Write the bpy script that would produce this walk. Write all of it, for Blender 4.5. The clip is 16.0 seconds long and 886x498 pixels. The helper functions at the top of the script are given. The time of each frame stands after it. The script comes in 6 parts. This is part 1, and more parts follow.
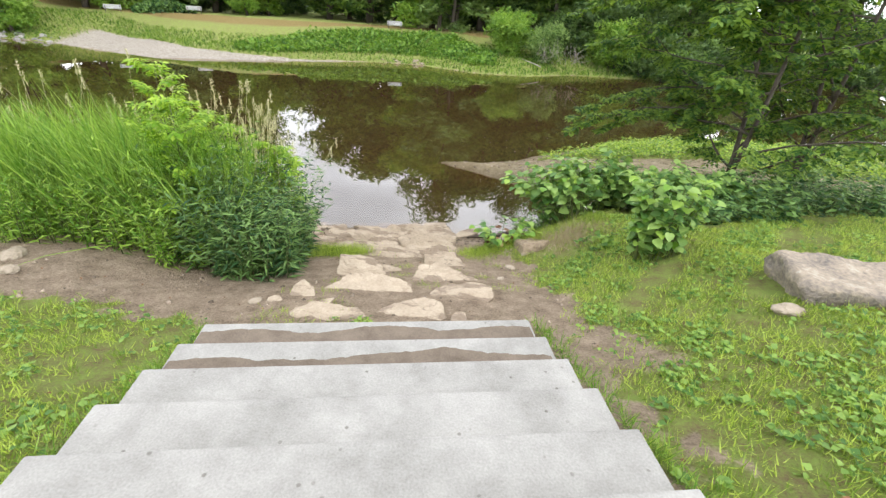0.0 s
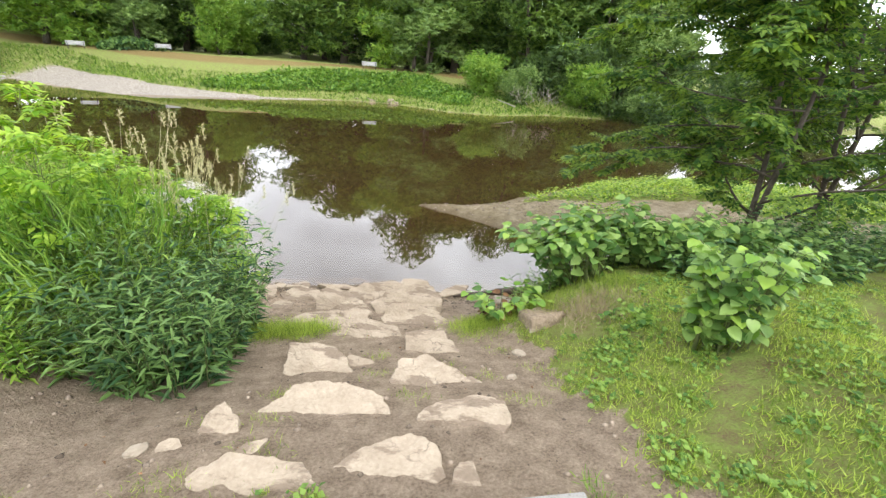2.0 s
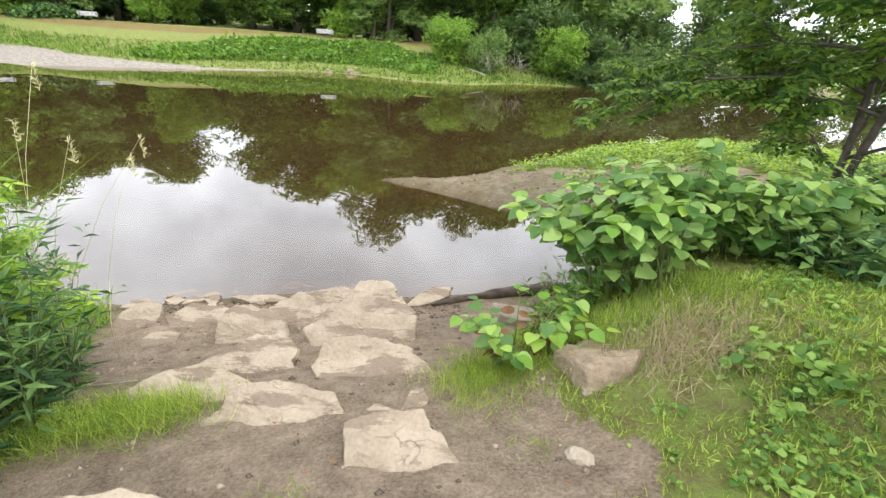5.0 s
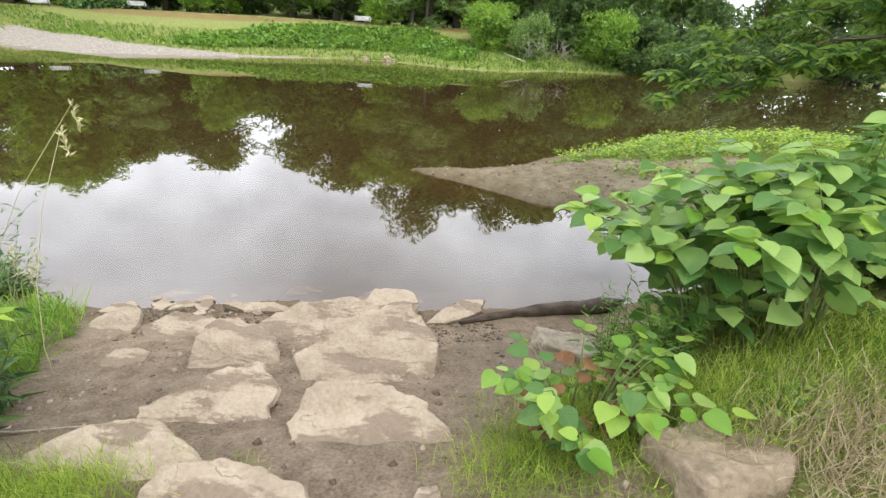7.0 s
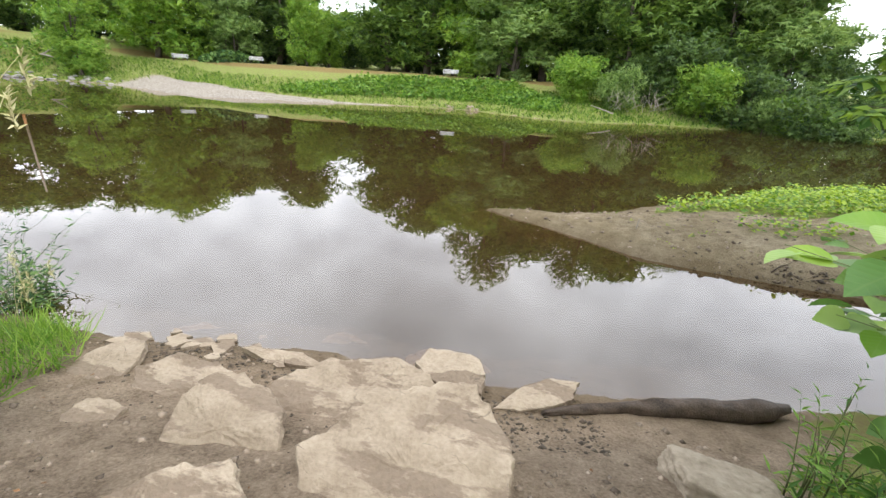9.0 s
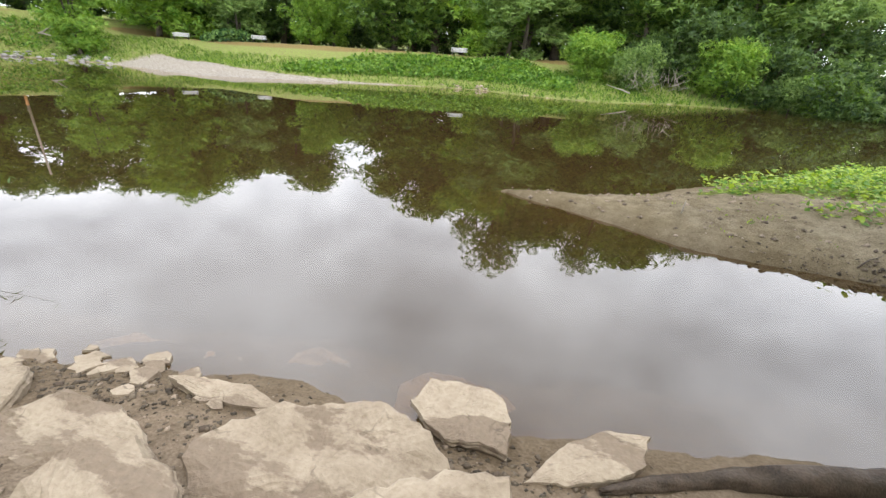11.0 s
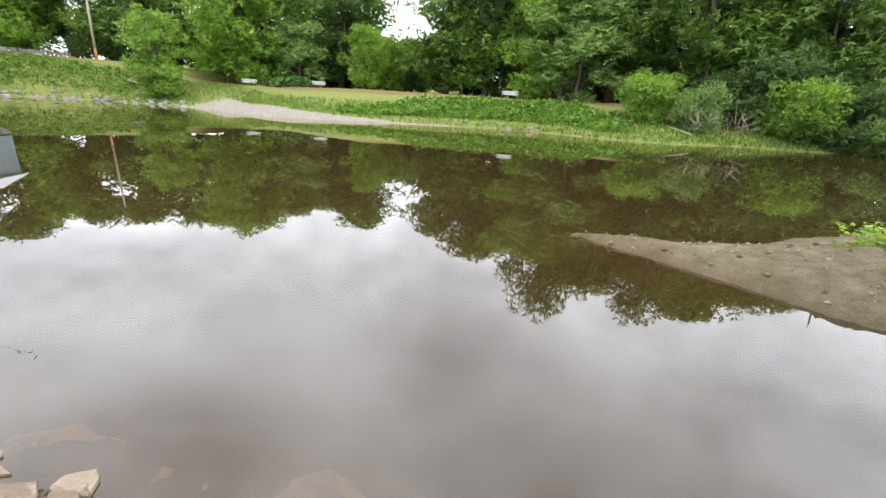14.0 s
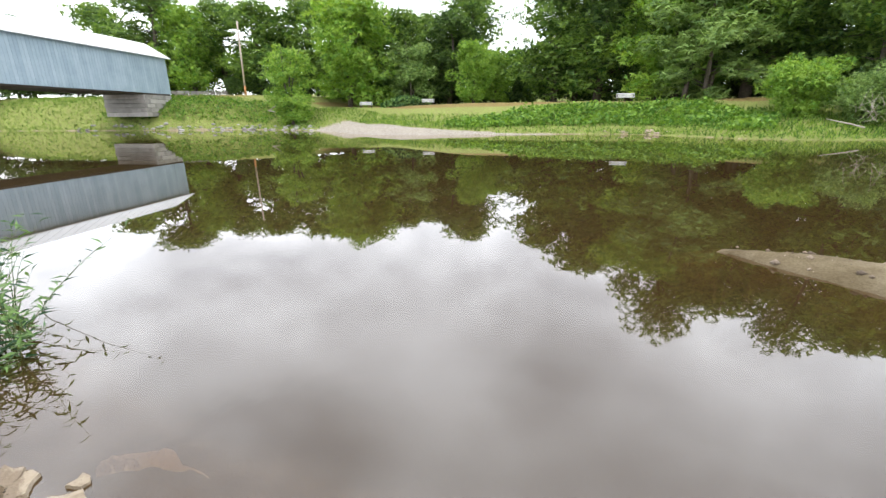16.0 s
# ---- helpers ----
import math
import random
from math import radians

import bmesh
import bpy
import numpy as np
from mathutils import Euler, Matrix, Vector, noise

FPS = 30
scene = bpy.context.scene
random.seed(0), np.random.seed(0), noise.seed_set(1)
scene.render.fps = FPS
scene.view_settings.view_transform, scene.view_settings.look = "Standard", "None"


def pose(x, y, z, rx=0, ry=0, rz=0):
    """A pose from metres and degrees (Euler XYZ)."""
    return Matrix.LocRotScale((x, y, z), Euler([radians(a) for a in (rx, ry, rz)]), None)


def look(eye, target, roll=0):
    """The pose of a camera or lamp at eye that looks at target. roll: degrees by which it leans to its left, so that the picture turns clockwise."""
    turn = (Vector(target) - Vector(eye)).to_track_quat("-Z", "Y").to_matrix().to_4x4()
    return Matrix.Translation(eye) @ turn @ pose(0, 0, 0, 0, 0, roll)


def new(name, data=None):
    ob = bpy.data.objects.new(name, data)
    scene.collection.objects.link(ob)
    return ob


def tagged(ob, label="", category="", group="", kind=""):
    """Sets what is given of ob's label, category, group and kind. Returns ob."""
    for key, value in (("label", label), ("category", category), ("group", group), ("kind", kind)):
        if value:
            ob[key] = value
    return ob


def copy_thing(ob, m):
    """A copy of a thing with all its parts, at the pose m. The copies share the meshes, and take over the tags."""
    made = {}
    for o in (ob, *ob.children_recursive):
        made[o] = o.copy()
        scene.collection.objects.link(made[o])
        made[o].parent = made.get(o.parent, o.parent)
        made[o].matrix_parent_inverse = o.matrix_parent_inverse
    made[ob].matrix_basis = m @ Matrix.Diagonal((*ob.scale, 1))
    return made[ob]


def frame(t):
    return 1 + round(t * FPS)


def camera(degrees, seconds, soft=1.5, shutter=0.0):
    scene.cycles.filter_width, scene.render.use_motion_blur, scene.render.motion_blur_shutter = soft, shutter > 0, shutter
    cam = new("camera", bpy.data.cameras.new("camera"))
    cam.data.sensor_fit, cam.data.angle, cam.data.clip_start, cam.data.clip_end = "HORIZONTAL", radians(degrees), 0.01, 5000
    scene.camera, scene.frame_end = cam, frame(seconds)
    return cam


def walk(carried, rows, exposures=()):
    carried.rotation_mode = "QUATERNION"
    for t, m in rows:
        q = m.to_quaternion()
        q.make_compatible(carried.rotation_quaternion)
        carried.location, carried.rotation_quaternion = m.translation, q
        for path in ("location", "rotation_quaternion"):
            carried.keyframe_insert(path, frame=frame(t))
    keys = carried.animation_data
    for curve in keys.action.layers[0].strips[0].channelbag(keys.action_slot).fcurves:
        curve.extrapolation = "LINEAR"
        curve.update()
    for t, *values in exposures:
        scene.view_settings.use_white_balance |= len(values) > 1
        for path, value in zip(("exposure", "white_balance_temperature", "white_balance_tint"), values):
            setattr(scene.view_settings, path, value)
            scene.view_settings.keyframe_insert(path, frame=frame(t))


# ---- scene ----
import itertools

PATH = [
    (0, (0.71, -1.393, 4.439), (0.531, 0.357, 3.487), 3.7),
    (0.5, (0.598, -1.074, 4.435), (0.479, 0.689, 3.499), 4.5),
    (1, (0.516, -0.665, 4.379), (0.361, 1.101, 3.454), 4.0),
    (1.5, (0.475, -0.255, 4.323), (0.324, 1.52, 3.414), 3.4),
    (2, (0.404, 0.105, 4.173), (0.322, 1.938, 3.378), 4.4),
    (2.5, (0.402, 0.507, 3.992), (0.243, 2.351, 3.234), 5.3),
    (3, (0.358, 0.901, 3.802), (0.27, 2.718, 2.971), 5.8),
    (3.5, (0.366, 1.321, 3.656), (0.275, 3.135, 2.819), 5.4),
    (4, (0.311, 1.728, 3.495), (0.352, 3.525, 2.617), 3.4),
    (4.2, (0.266, 1.879, 3.448), (0.318, 3.683, 2.587), 3.7),
    (6.5, (0.373, 3.249, 3.017), (0.437, 5.028, 2.106), 3.9),
    (7, (0.323, 3.445, 2.949), (0.23, 5.219, 2.032), 3.4),
    (7.5, (0.35, 3.727, 2.768), (-0.013, 5.516, 1.951), 4.1),
    (8, (0.329, 3.948, 2.644), (-0.018, 5.713, 1.769), 3.7),
    (8.5, (0.192, 4.189, 2.588), (-0.117, 6.0, 1.798), 3.8),
    (9, (0.147, 4.488, 2.437), (-0.292, 6.297, 1.704), 3.8),
    (9.2, (0.157, 4.629, 2.387), (-0.303, 6.427, 1.643), 3.5),
    (11.3, (-0.192, 5.659, 2.013), (-0.657, 7.432, 1.213), 3.9),
    (11.5, (-0.245, 5.752, 1.991), (-0.744, 7.519, 1.199), 4.2),
    (12, (-0.318, 5.977, 1.934), (-0.956, 7.71, 1.166), 4.1),
    (12.5, (-0.387, 6.153, 1.886), (-1.089, 7.862, 1.12), 3.7),
    (13, (-0.464, 6.302, 1.853), (-1.206, 8.005, 1.111), 3.8),
    (13.5, (-0.534, 6.411, 1.796), (-1.349, 8.108, 1.119), 3.3),
    (14, (-0.62, 6.581, 1.722), (-1.303, 8.35, 1.085), 3.5),
    (14.5, (-0.712, 6.724, 1.707), (-1.225, 8.546, 1.062), 3.3),
    (15, (-0.707, 6.875, 1.628), (-1.254, 8.666, 0.926), 3.7),
    (15.5, (-0.753, 6.986, 1.609), (-1.523, 8.688, 0.893), 1.9),
    (16, (-0.873, 7.017, 1.613), (-1.992, 8.563, 1.015), -0.4),
]
cam = camera(92.5, 16.0, soft=1.4)
walk(cam, [(t, look(eye, target, roll)) for t, eye, target, roll in PATH], exposures=[(0, 0.02), (2, 0.12), (4, 0.18), (6.5, 0.08), (9, 0.0), (12.5, -0.02), (16, 0.06)])

# ---- light ----
world = bpy.data.worlds.new("overcast_sky")
scene.world = world
world.use_nodes = True


def build_sky():
    nt = world.node_tree
    n, l = nt.nodes, nt.links
    n.clear()
    out = n.new("ShaderNodeOutputWorld")
    bg = n.new("ShaderNodeBackground")
    bg.inputs["Strength"].default_value = SKY_STRENGTH
    sky = n.new("ShaderNodeTexSky")
    sky.sky_type = "NISHITA"
    sky.sun_disc = False
    sky.sun_elevation, sky.sun_rotation = radians(52), radians(150)
    gain = n.new("ShaderNodeMixRGB")
    gain.blend_type, gain.inputs[0].default_value = "MULTIPLY", 1.0
    gain.inputs[2].default_value = (0.09, 0.09, 0.09, 1)
    l.new(sky.outputs[0], gain.inputs[1])
    co = n.new("ShaderNodeTexCoord")
    sep = n.new("ShaderNodeSeparateXYZ")
    l.new(co.outputs["Generated"], sep.inputs[0])
    up = n.new("ShaderNodeMath")
    up.operation, up.inputs[1].default_value = "MAXIMUM", 0.02
    l.new(sep.outputs[2], up.inputs[0])
    lift = n.new("ShaderNodeMath")
    lift.operation, lift.inputs[1].default_value = "ADD", 0.4
    l.new(up.outputs[0], lift.inputs[0])
    flat = n.new("ShaderNodeCombineXYZ")
    for i in (0, 1):
        div = n.new("ShaderNodeMath")
        div.operation = "DIVIDE"
        l.new(sep.outputs[i], div.inputs[0])
        l.new(lift.outputs[0], div.inputs[1])
        l.new(div.outputs[0], flat.inputs[i])
    drift = n.new("ShaderNodeMapping")
    drift.inputs["Location"].default_value = (-0.55, 0.1, 0.0)
    l.new(flat.outputs[0], drift.inputs["Vector"])
    tex = n.new("ShaderNodeTexNoise")
    tex.inputs["Scale"].default_value, tex.inputs["Detail"].default_value = 2.2, 4
    tex.inputs["Roughness"].default_value = 0.52
    tex.inputs["Distortion"].default_value = 0.15
    l.new(drift.outputs[0], tex.inputs["Vector"])
    ramp = n.new("ShaderNodeValToRGB")
    e = ramp.color_ramp.elements
    e[0].position, e[0].color = 0.34, (0.62, 0.63, 0.675, 1)
    e[1].position, e[1].color = 0.66, (1.22, 1.25, 1.32, 1)
    l.new(tex.outputs["Fac"], ramp.inputs[0])
    mix = n.new("ShaderNodeMixRGB")
    mix.inputs[0].default_value = 0.88
    l.new(gain.outputs[0], mix.inputs[1])
    l.new(ramp.outputs[0], mix.inputs[2])
    glow = n.new("ShaderNodeMapRange")
    glow.inputs[1].default_value, glow.inputs[2].default_value = 0.15, 0.85
    glow.inputs[3].default_value, glow.inputs[4].default_value = 1.4, 0.88
    l.new(sep.outputs[2], glow.inputs[0])
    grade = n.new("ShaderNodeMixRGB")
    grade.blend_type, grade.inputs[0].default_value = "MULTIPLY", 1.0
    l.new(mix.outputs[0], grade.inputs[1])
    l.new(glow.outputs[0], grade.inputs[2])
    l.new(grade.outputs[0], bg.inputs["Color"])
    l.new(bg.outputs[0], out.inputs["Surface"])


SKY_STRENGTH = 2.55
build_sky()
sun = new("sun", bpy.data.lights.new("sun", "SUN"))
sun.data.energy, sun.data.angle, sun.data.color = 1.5, radians(14), (1.0, 0.95, 0.87)
sun.matrix_world = look((0, 0, 60), (-22, 26, 0))


# ---- materials ----
def material(name, c1, c2, scale=6.0, rough=0.8, bump=0.3, fine=60.0, third=None, spec=0.3, metal=0.0, island=0.0, bump_size=0.02, thin=0.0, film=None, specks=0.0, third_at=0.8):
    """A surface with two scales of variation: broad stains and fine grain."""
    m = bpy.data.materials.new(name)
    m.use_nodes = True
    n, l = m.node_tree.nodes, m.node_tree.links
    bsdf = n["Principled BSDF"]
    bsdf.inputs["Roughness"].default_value = rough
    bsdf.inputs["Specular IOR Level"].default_value = spec
    bsdf.inputs["Metallic"].default_value = metal
    geo = n.new("ShaderNodeNewGeometry")
    broad = n.new("ShaderNodeTexNoise")
    broad.inputs["Scale"].default_value, broad.inputs["Detail"].default_value = scale, 6
    broad.inputs["Roughness"].default_value = 0.62
    l.new(geo.outputs["Position"], broad.inputs["Vector"])
    grain = n.new("ShaderNodeTexNoise")
    grain.inputs["Scale"].default_value, grain.inputs["Detail"].default_value = fine, 3
    l.new(geo.outputs["Position"], grain.inputs["Vector"])
    fac = n.new("ShaderNodeMath")
    fac.operation = "MULTIPLY_ADD"
    fac.inputs[1].default_value = 0.35
    l.new(grain.outputs["Fac"], fac.inputs[0])
    half = n.new("ShaderNodeMath")
    half.operation, half.inputs[1].default_value = "MULTIPLY_ADD", 0.65
    half.inputs[2].default_value = 0.0
    l.new(broad.outputs["Fac"], half.inputs[0])
    l.new(half.outputs[0], fac.inputs[2])
    last = fac.outputs[0]
    if island:
        isl = n.new("ShaderNodeMath")
        isl.operation, isl.inputs[1].default_value = "MULTIPLY_ADD", island
        info = n.new("ShaderNodeObjectInfo")
        add = n.new("ShaderNodeMath")
        add.operation = "ADD"
        l.new(geo.outputs["Random Per Island"], add.inputs[0])
        l.new(info.outputs["Random"], add.inputs[1])
        wrap = n.new("ShaderNodeMath")
        wrap.operation = "FRACT"
        l.new(add.outputs[0], wrap.inputs[0])
        cen = n.new("ShaderNodeMath")
        cen.operation, cen.inputs[1].default_value = "SUBTRACT", 0.5
        l.new(wrap.outputs[0], cen.inputs[0])
        l.new(cen.outputs[0], isl.inputs[0])
        l.new(last, isl.inputs[2])
        last = isl.outputs[0]
    ramp = n.new("ShaderNodeValToRGB")
    e = ramp.color_ramp.elements
    e[0].position, e[0].color = 0.3, (*c1, 1)
    e[1].position, e[1].color = 0.68, (*c2, 1)
    if third:
        e[1].position = min(0.68, third_at - 0.07)
        x = e.new(third_at)
        x.color = (*third, 1)
    l.new(last, ramp.inputs[0])
    colour = ramp.outputs[0]
    if specks:
        cell = n.new("ShaderNodeTexVoronoi")
        cell.inputs["Scale"].default_value = specks
        l.new(geo.outputs["Position"], cell.inputs["Vector"])
        dot = n.new("ShaderNodeMapRange")
        dot.inputs[1].default_value, dot.inputs[2].default_value = 0.12, 0.22
        dot.inputs[3].default_value, dot.inputs[4].default_value = 1.0, 0.0
        l.new(cell.outputs["Distance"], dot.inputs[0])
        few = n.new("ShaderNodeSeparateColor")
        l.new(cell.outputs["Color"], few.inputs[0])
        rare = n.new("ShaderNodeMapRange")
        rare.inputs[1].default_value, rare.inputs[2].default_value = 0.82, 1.0
        rare.inputs[3].default_value, rare.inputs[4].default_value = 0.0, 0.8
        l.new(few.outputs[0], rare.inputs[0])
        hit = n.new("ShaderNodeMath")
        hit.operation = "MULTIPLY"
        l.new(dot.outputs[0], hit.inputs[0])
        l.new(rare.outputs[0], hit.inputs[1])
        dark = n.new("ShaderNodeMixRGB")
        dark.blend_type, dark.inputs[2].default_value = "MULTIPLY", (0.35, 0.33, 0.3, 1)
        l.new(hit.outputs[0], dark.inputs[0])
        l.new(colour, dark.inputs[1])
        colour = dark.outputs[0]
    if film:
        # a film of dried silt with ragged edges
        silt = n.new("ShaderNodeTexNoise")
        silt.inputs["Scale"].default_value, silt.inputs["Detail"].default_value = film[1], 7
        silt.inputs["Roughness"].default_value = 0.62
        streak = n.new("ShaderNodeMapping")
        streak.inputs["Rotation"].default_value = (0, 0, -0.2)
        streak.inputs["Scale"].default_value = (0.55, 1.5, 1.5)
        l.new(geo.outputs["Position"], streak.inputs["Vector"])
        l.new(streak.outputs[0], silt.inputs["Vector"])
        edge = n.new("ShaderNodeMapRange")
        edge.inputs[1].default_value, edge.inputs[2].default_value = film[2], film[2] + 0.045
        rim = n.new("ShaderNodeAttribute")
        rim.attribute_name = "mud_rim"
        lap = n.new("ShaderNodeMath")
        lap.operation, lap.inputs[1].default_value = "MULTIPLY_ADD", 0.17
        l.new(rim.outputs["Fac"], lap.inputs[0])
        l.new(silt.outputs["Fac"], lap.inputs[2])
        l.new(lap.outputs[0], edge.inputs[0])
        tone = n.new("ShaderNodeMixRGB")
        tone.inputs[1].default_value = (*[c * 0.75 for c in film[0]], 1)
        tone.inputs[2].default_value = (*[c * 1.2 for c in film[0]], 1)
        l.new(grain.outputs["Fac"], tone.inputs[0])
        over = n.new("ShaderNodeMixRGB")
        l.new(edge.outputs[0], over.inputs[0])
        l.new(colour, over.inputs[1])
        l.new(tone.outputs[0], over.inputs[2])
        colour = over.outputs[0]
        # a few hairline cracks along the bedding
        bend = n.new("ShaderNodeTexNoise")
        bend.inputs["Scale"].default_value, bend.inputs["Detail"].default_value = 3.5, 4
        l.new(geo.outputs["Position"], bend.inputs["Vector"])
        far = n.new("ShaderNodeVectorMath")
        far.operation, far.inputs[3].default_value = "SCALE", 0.5
        l.new(bend.outputs["Color"], far.inputs[0])
        bent = n.new("ShaderNodeVectorMath")
        bent.operation = "ADD"
        l.new(streak.outputs[0], bent.inputs[0])
        l.new(far.outputs[0], bent.inputs[1])
        crack = n.new("ShaderNodeTexVoronoi")
        crack.feature = "DISTANCE_TO_EDGE"
        crack.inputs["Scale"].default_value = 2.1
        l.new(bent.outputs[0], crack.inputs["Vector"])
        line = n.new("ShaderNodeMapRange")
        line.inputs[1].default_value, line.inputs[2].default_value = 0.004, 0.02
        line.inputs[3].default_value, line.inputs[4].default_value = 0.55, 0.0
        l.new(crack.outputs["Distance"], line.inputs[0])
        some = n.new("ShaderNodeMapRange")
        some.inputs[1].default_value, some.inputs[2].default_value = 0.5, 0.62
        l.new(broad.outputs["Fac"], some.inputs[0])
        both = n.new("ShaderNodeMath")
        both.operation = "MULTIPLY"
        l.new(line.outputs[0], both.inputs[0])
        l.new(some.outputs[0], both.inputs[1])
        split = n.new("ShaderNodeMixRGB")
        split.inputs[2].default_value = (0.085, 0.066, 0.048, 1)
        l.new(both.outputs[0], split.inputs[0])
        l.new(colour, split.inputs[1])
        colour = split.outputs[0]
    l.new(colour, bsdf.inputs["Base Color"])
    if bump:
        b = n.new("ShaderNodeBump")
        b.inputs["Strength"].default_value, b.inputs["Distance"].default_value = bump, bump_size
        l.new(fac.outputs[0], b.inputs["Height"])
        if film:
            # the top breaks in thin layers
            bed = n.new("ShaderNodeTexNoise")
            bed.inputs["Scale"].default_value, bed.inputs["Detail"].default_value = 1.5, 5
            l.new(streak.outputs[0], bed.inputs["Vector"])
            snap = n.new("ShaderNodeMath")
            snap.operation, snap.inputs[1].default_value = "SNAP", 0.07
            l.new(bed.outputs["Fac"], snap.inputs[0])
            ledge = n.new("ShaderNodeMath")
            ledge.operation, ledge.inputs[1].default_value = "MULTIPLY_ADD", 5.0
            l.new(snap.outputs[0], ledge.inputs[0])
            l.new(fac.outputs[0], ledge.inputs[2])
            l.new(ledge.outputs[0], b.inputs["Height"])
        l.new(b.outputs[0], bsdf.inputs["Normal"])
    if thin:
        tr = n.new("ShaderNodeBsdfTranslucent")
        hs = n.new("ShaderNodeHueSaturation")
        hs.inputs["Value"].default_value, hs.inputs["Saturation"].default_value = 1.5, 1.1
        hs.inputs["Hue"].default_value = 0.485
        l.new(ramp.outputs[0], hs.inputs["Color"])
        l.new(hs.outputs[0], tr.inputs["Color"])
        mx = n.new("ShaderNodeMixShader")
        mx.inputs[0].default_value = thin
        l.new(bsdf.outputs[0], mx.inputs[1])
        l.new(tr.outputs[0], mx.inputs[2])
        l.new(mx.outputs[0], n["Material Output"].inputs["Surface"])
    return m


def leaf_material(name, c1, c2, rough=0.5, thin=0.35, scale=1.2, island=0.75):
    return material(name, c1, c2, scale=scale, rough=rough, bump=0, fine=9, spec=0.35, island=island, thin=thin)


CONCRETE = material("weathered_concrete", (0.2, 0.194, 0.178), (0.385, 0.376, 0.352), 3.4, 0.9, 0.8, 85, bump_size=0.01, specks=17)
MUD_STAIN = material("dried_mud", (0.1, 0.078, 0.058), (0.21, 0.17, 0.132), 5, 0.95, 0.6, 90, bump_size=0.01)
FLAG = material("sandy_limestone", (0.27, 0.216, 0.156), (0.46, 0.385, 0.292), 4.2, 0.9, 0.9, 40, third=(0.53, 0.46, 0.37), island=0.12, bump_size=0.03, film=((0.24, 0.188, 0.138), 2.9, 0.52))
ROCK = material("pale_rock", (0.22, 0.18, 0.13), (0.42, 0.36, 0.28), 6, 0.9, 0.9, 30, bump_size=0.03)
BOULDER = material("lichen_boulder", (0.1, 0.094, 0.095), (0.36, 0.3, 0.23), 3.0, 0.9, 1.0, 30, third=(0.43, 0.39, 0.32), bump_size=0.08, third_at=0.63)
LICHENROCK = material("lichened_tan_rock", (0.17, 0.13, 0.09), (0.33, 0.26, 0.18), 6, 0.9, 0.9, 34, third=(0.46, 0.41, 0.33), bump_size=0.05, third_at=0.64)
WETLOG = material("wet_driftwood", (0.026, 0.019, 0.014), (0.115, 0.085, 0.062), 9, 0.55, 0.9, 70, bump_size=0.02)
WETMUD = material("wet_dark_mud", (0.05, 0.039, 0.027), (0.16, 0.125, 0.088), 8, 0.7, 0.5, 80, island=0.5)
TWIG = material("bleached_twig", (0.22, 0.19, 0.15), (0.42, 0.38, 0.32), 20, 0.85, 0.3, 120)
BARK = material("grey_bark", (0.045, 0.036, 0.028), (0.15, 0.125, 0.1), 7, 0.92, 0.9, 40, bump_size=0.03)
CLOD = material("crumbled_soil", (0.11, 0.085, 0.063), (0.36, 0.29, 0.22), 9, 0.95, 0.5, 90, island=0.6)
STEM = material("green_stem", (0.09, 0.13, 0.04), (0.18, 0.2, 0.08), 14, 0.6, 0, 80)
DRYSTEM = material("straw_stem", (0.34, 0.27, 0.15), (0.5, 0.42, 0.27), 14, 0.8, 0, 80, island=0.5)
SEEDHEAD = material("pale_seed_head", (0.44, 0.42, 0.2), (0.62, 0.58, 0.34), 14, 0.8, 0, 80, island=0.5)
DEADLEAF = material("brown_dead_leaf", (0.11, 0.055, 0.025), (0.28, 0.15, 0.07), 9, 0.85, 0.2, 70, island=0.6)
LEAF_WEED = leaf_material("weed_leaf", (0.075, 0.18, 0.034), (0.22, 0.38, 0.075))
# dark end deepened to put the shade inside the weed clumps into the colour
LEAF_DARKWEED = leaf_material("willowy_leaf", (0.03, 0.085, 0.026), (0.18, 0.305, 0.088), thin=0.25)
LEAF_LIME = leaf_material("young_maple_leaf", (0.17, 0.33, 0.032), (0.37, 0.52, 0.072))
LEAF_GRASS = leaf_material("tall_grass_blade", (0.11, 0.235, 0.035), (0.29, 0.44, 0.09))
LEAF_KNOT = leaf_material("knotweed_leaf", (0.085, 0.185, 0.045), (0.29, 0.43, 0.12), rough=0.4, thin=0.32)
# lime: colour of the light green plant, and of knotweed leaves painted as lit through
LEAF_KNOTLIGHT = leaf_material("lime_and_lit_leaf", (0.15, 0.3, 0.04), (0.31, 0.46, 0.085), rough=0.42)
LEAF_LAWN = leaf_material("lawn_blade", (0.14, 0.235, 0.037), (0.45, 0.56, 0.12), island=0.6, scale=2.6)
LEAF_FERN = leaf_material("soft_weed_leaf", (0.12, 0.26, 0.032), (0.32, 0.48, 0.085))
LEAF_CLOVER = leaf_material("lawn_weed_leaf", (0.075, 0.17, 0.032), (0.26, 0.4, 0.085), scale=2.0)
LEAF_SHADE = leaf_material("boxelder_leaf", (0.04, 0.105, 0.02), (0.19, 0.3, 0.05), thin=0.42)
LEAF_VINE = leaf_material("bright_vine_leaf", (0.1, 0.21, 0.028), (0.33, 0.45, 0.065), scale=2.0)
LEAF_TREE = leaf_material("tree_leaf", (0.03, 0.08, 0.015), (0.19, 0.3, 0.06), scale=0.55, island=0.45)
# dark end lowered to put the far understory's shade in the colour
LEAF_TREEDARK = leaf_material("dark_tree_leaf", (0.017, 0.048, 0.012), (0.115, 0.19, 0.046), scale=0.55, island=0.45)
LEAF_TREELIGHT = leaf_material("light_tree_leaf", (0.09, 0.205, 0.026), (0.27, 0.41, 0.068), scale=0.6, island=0.45)
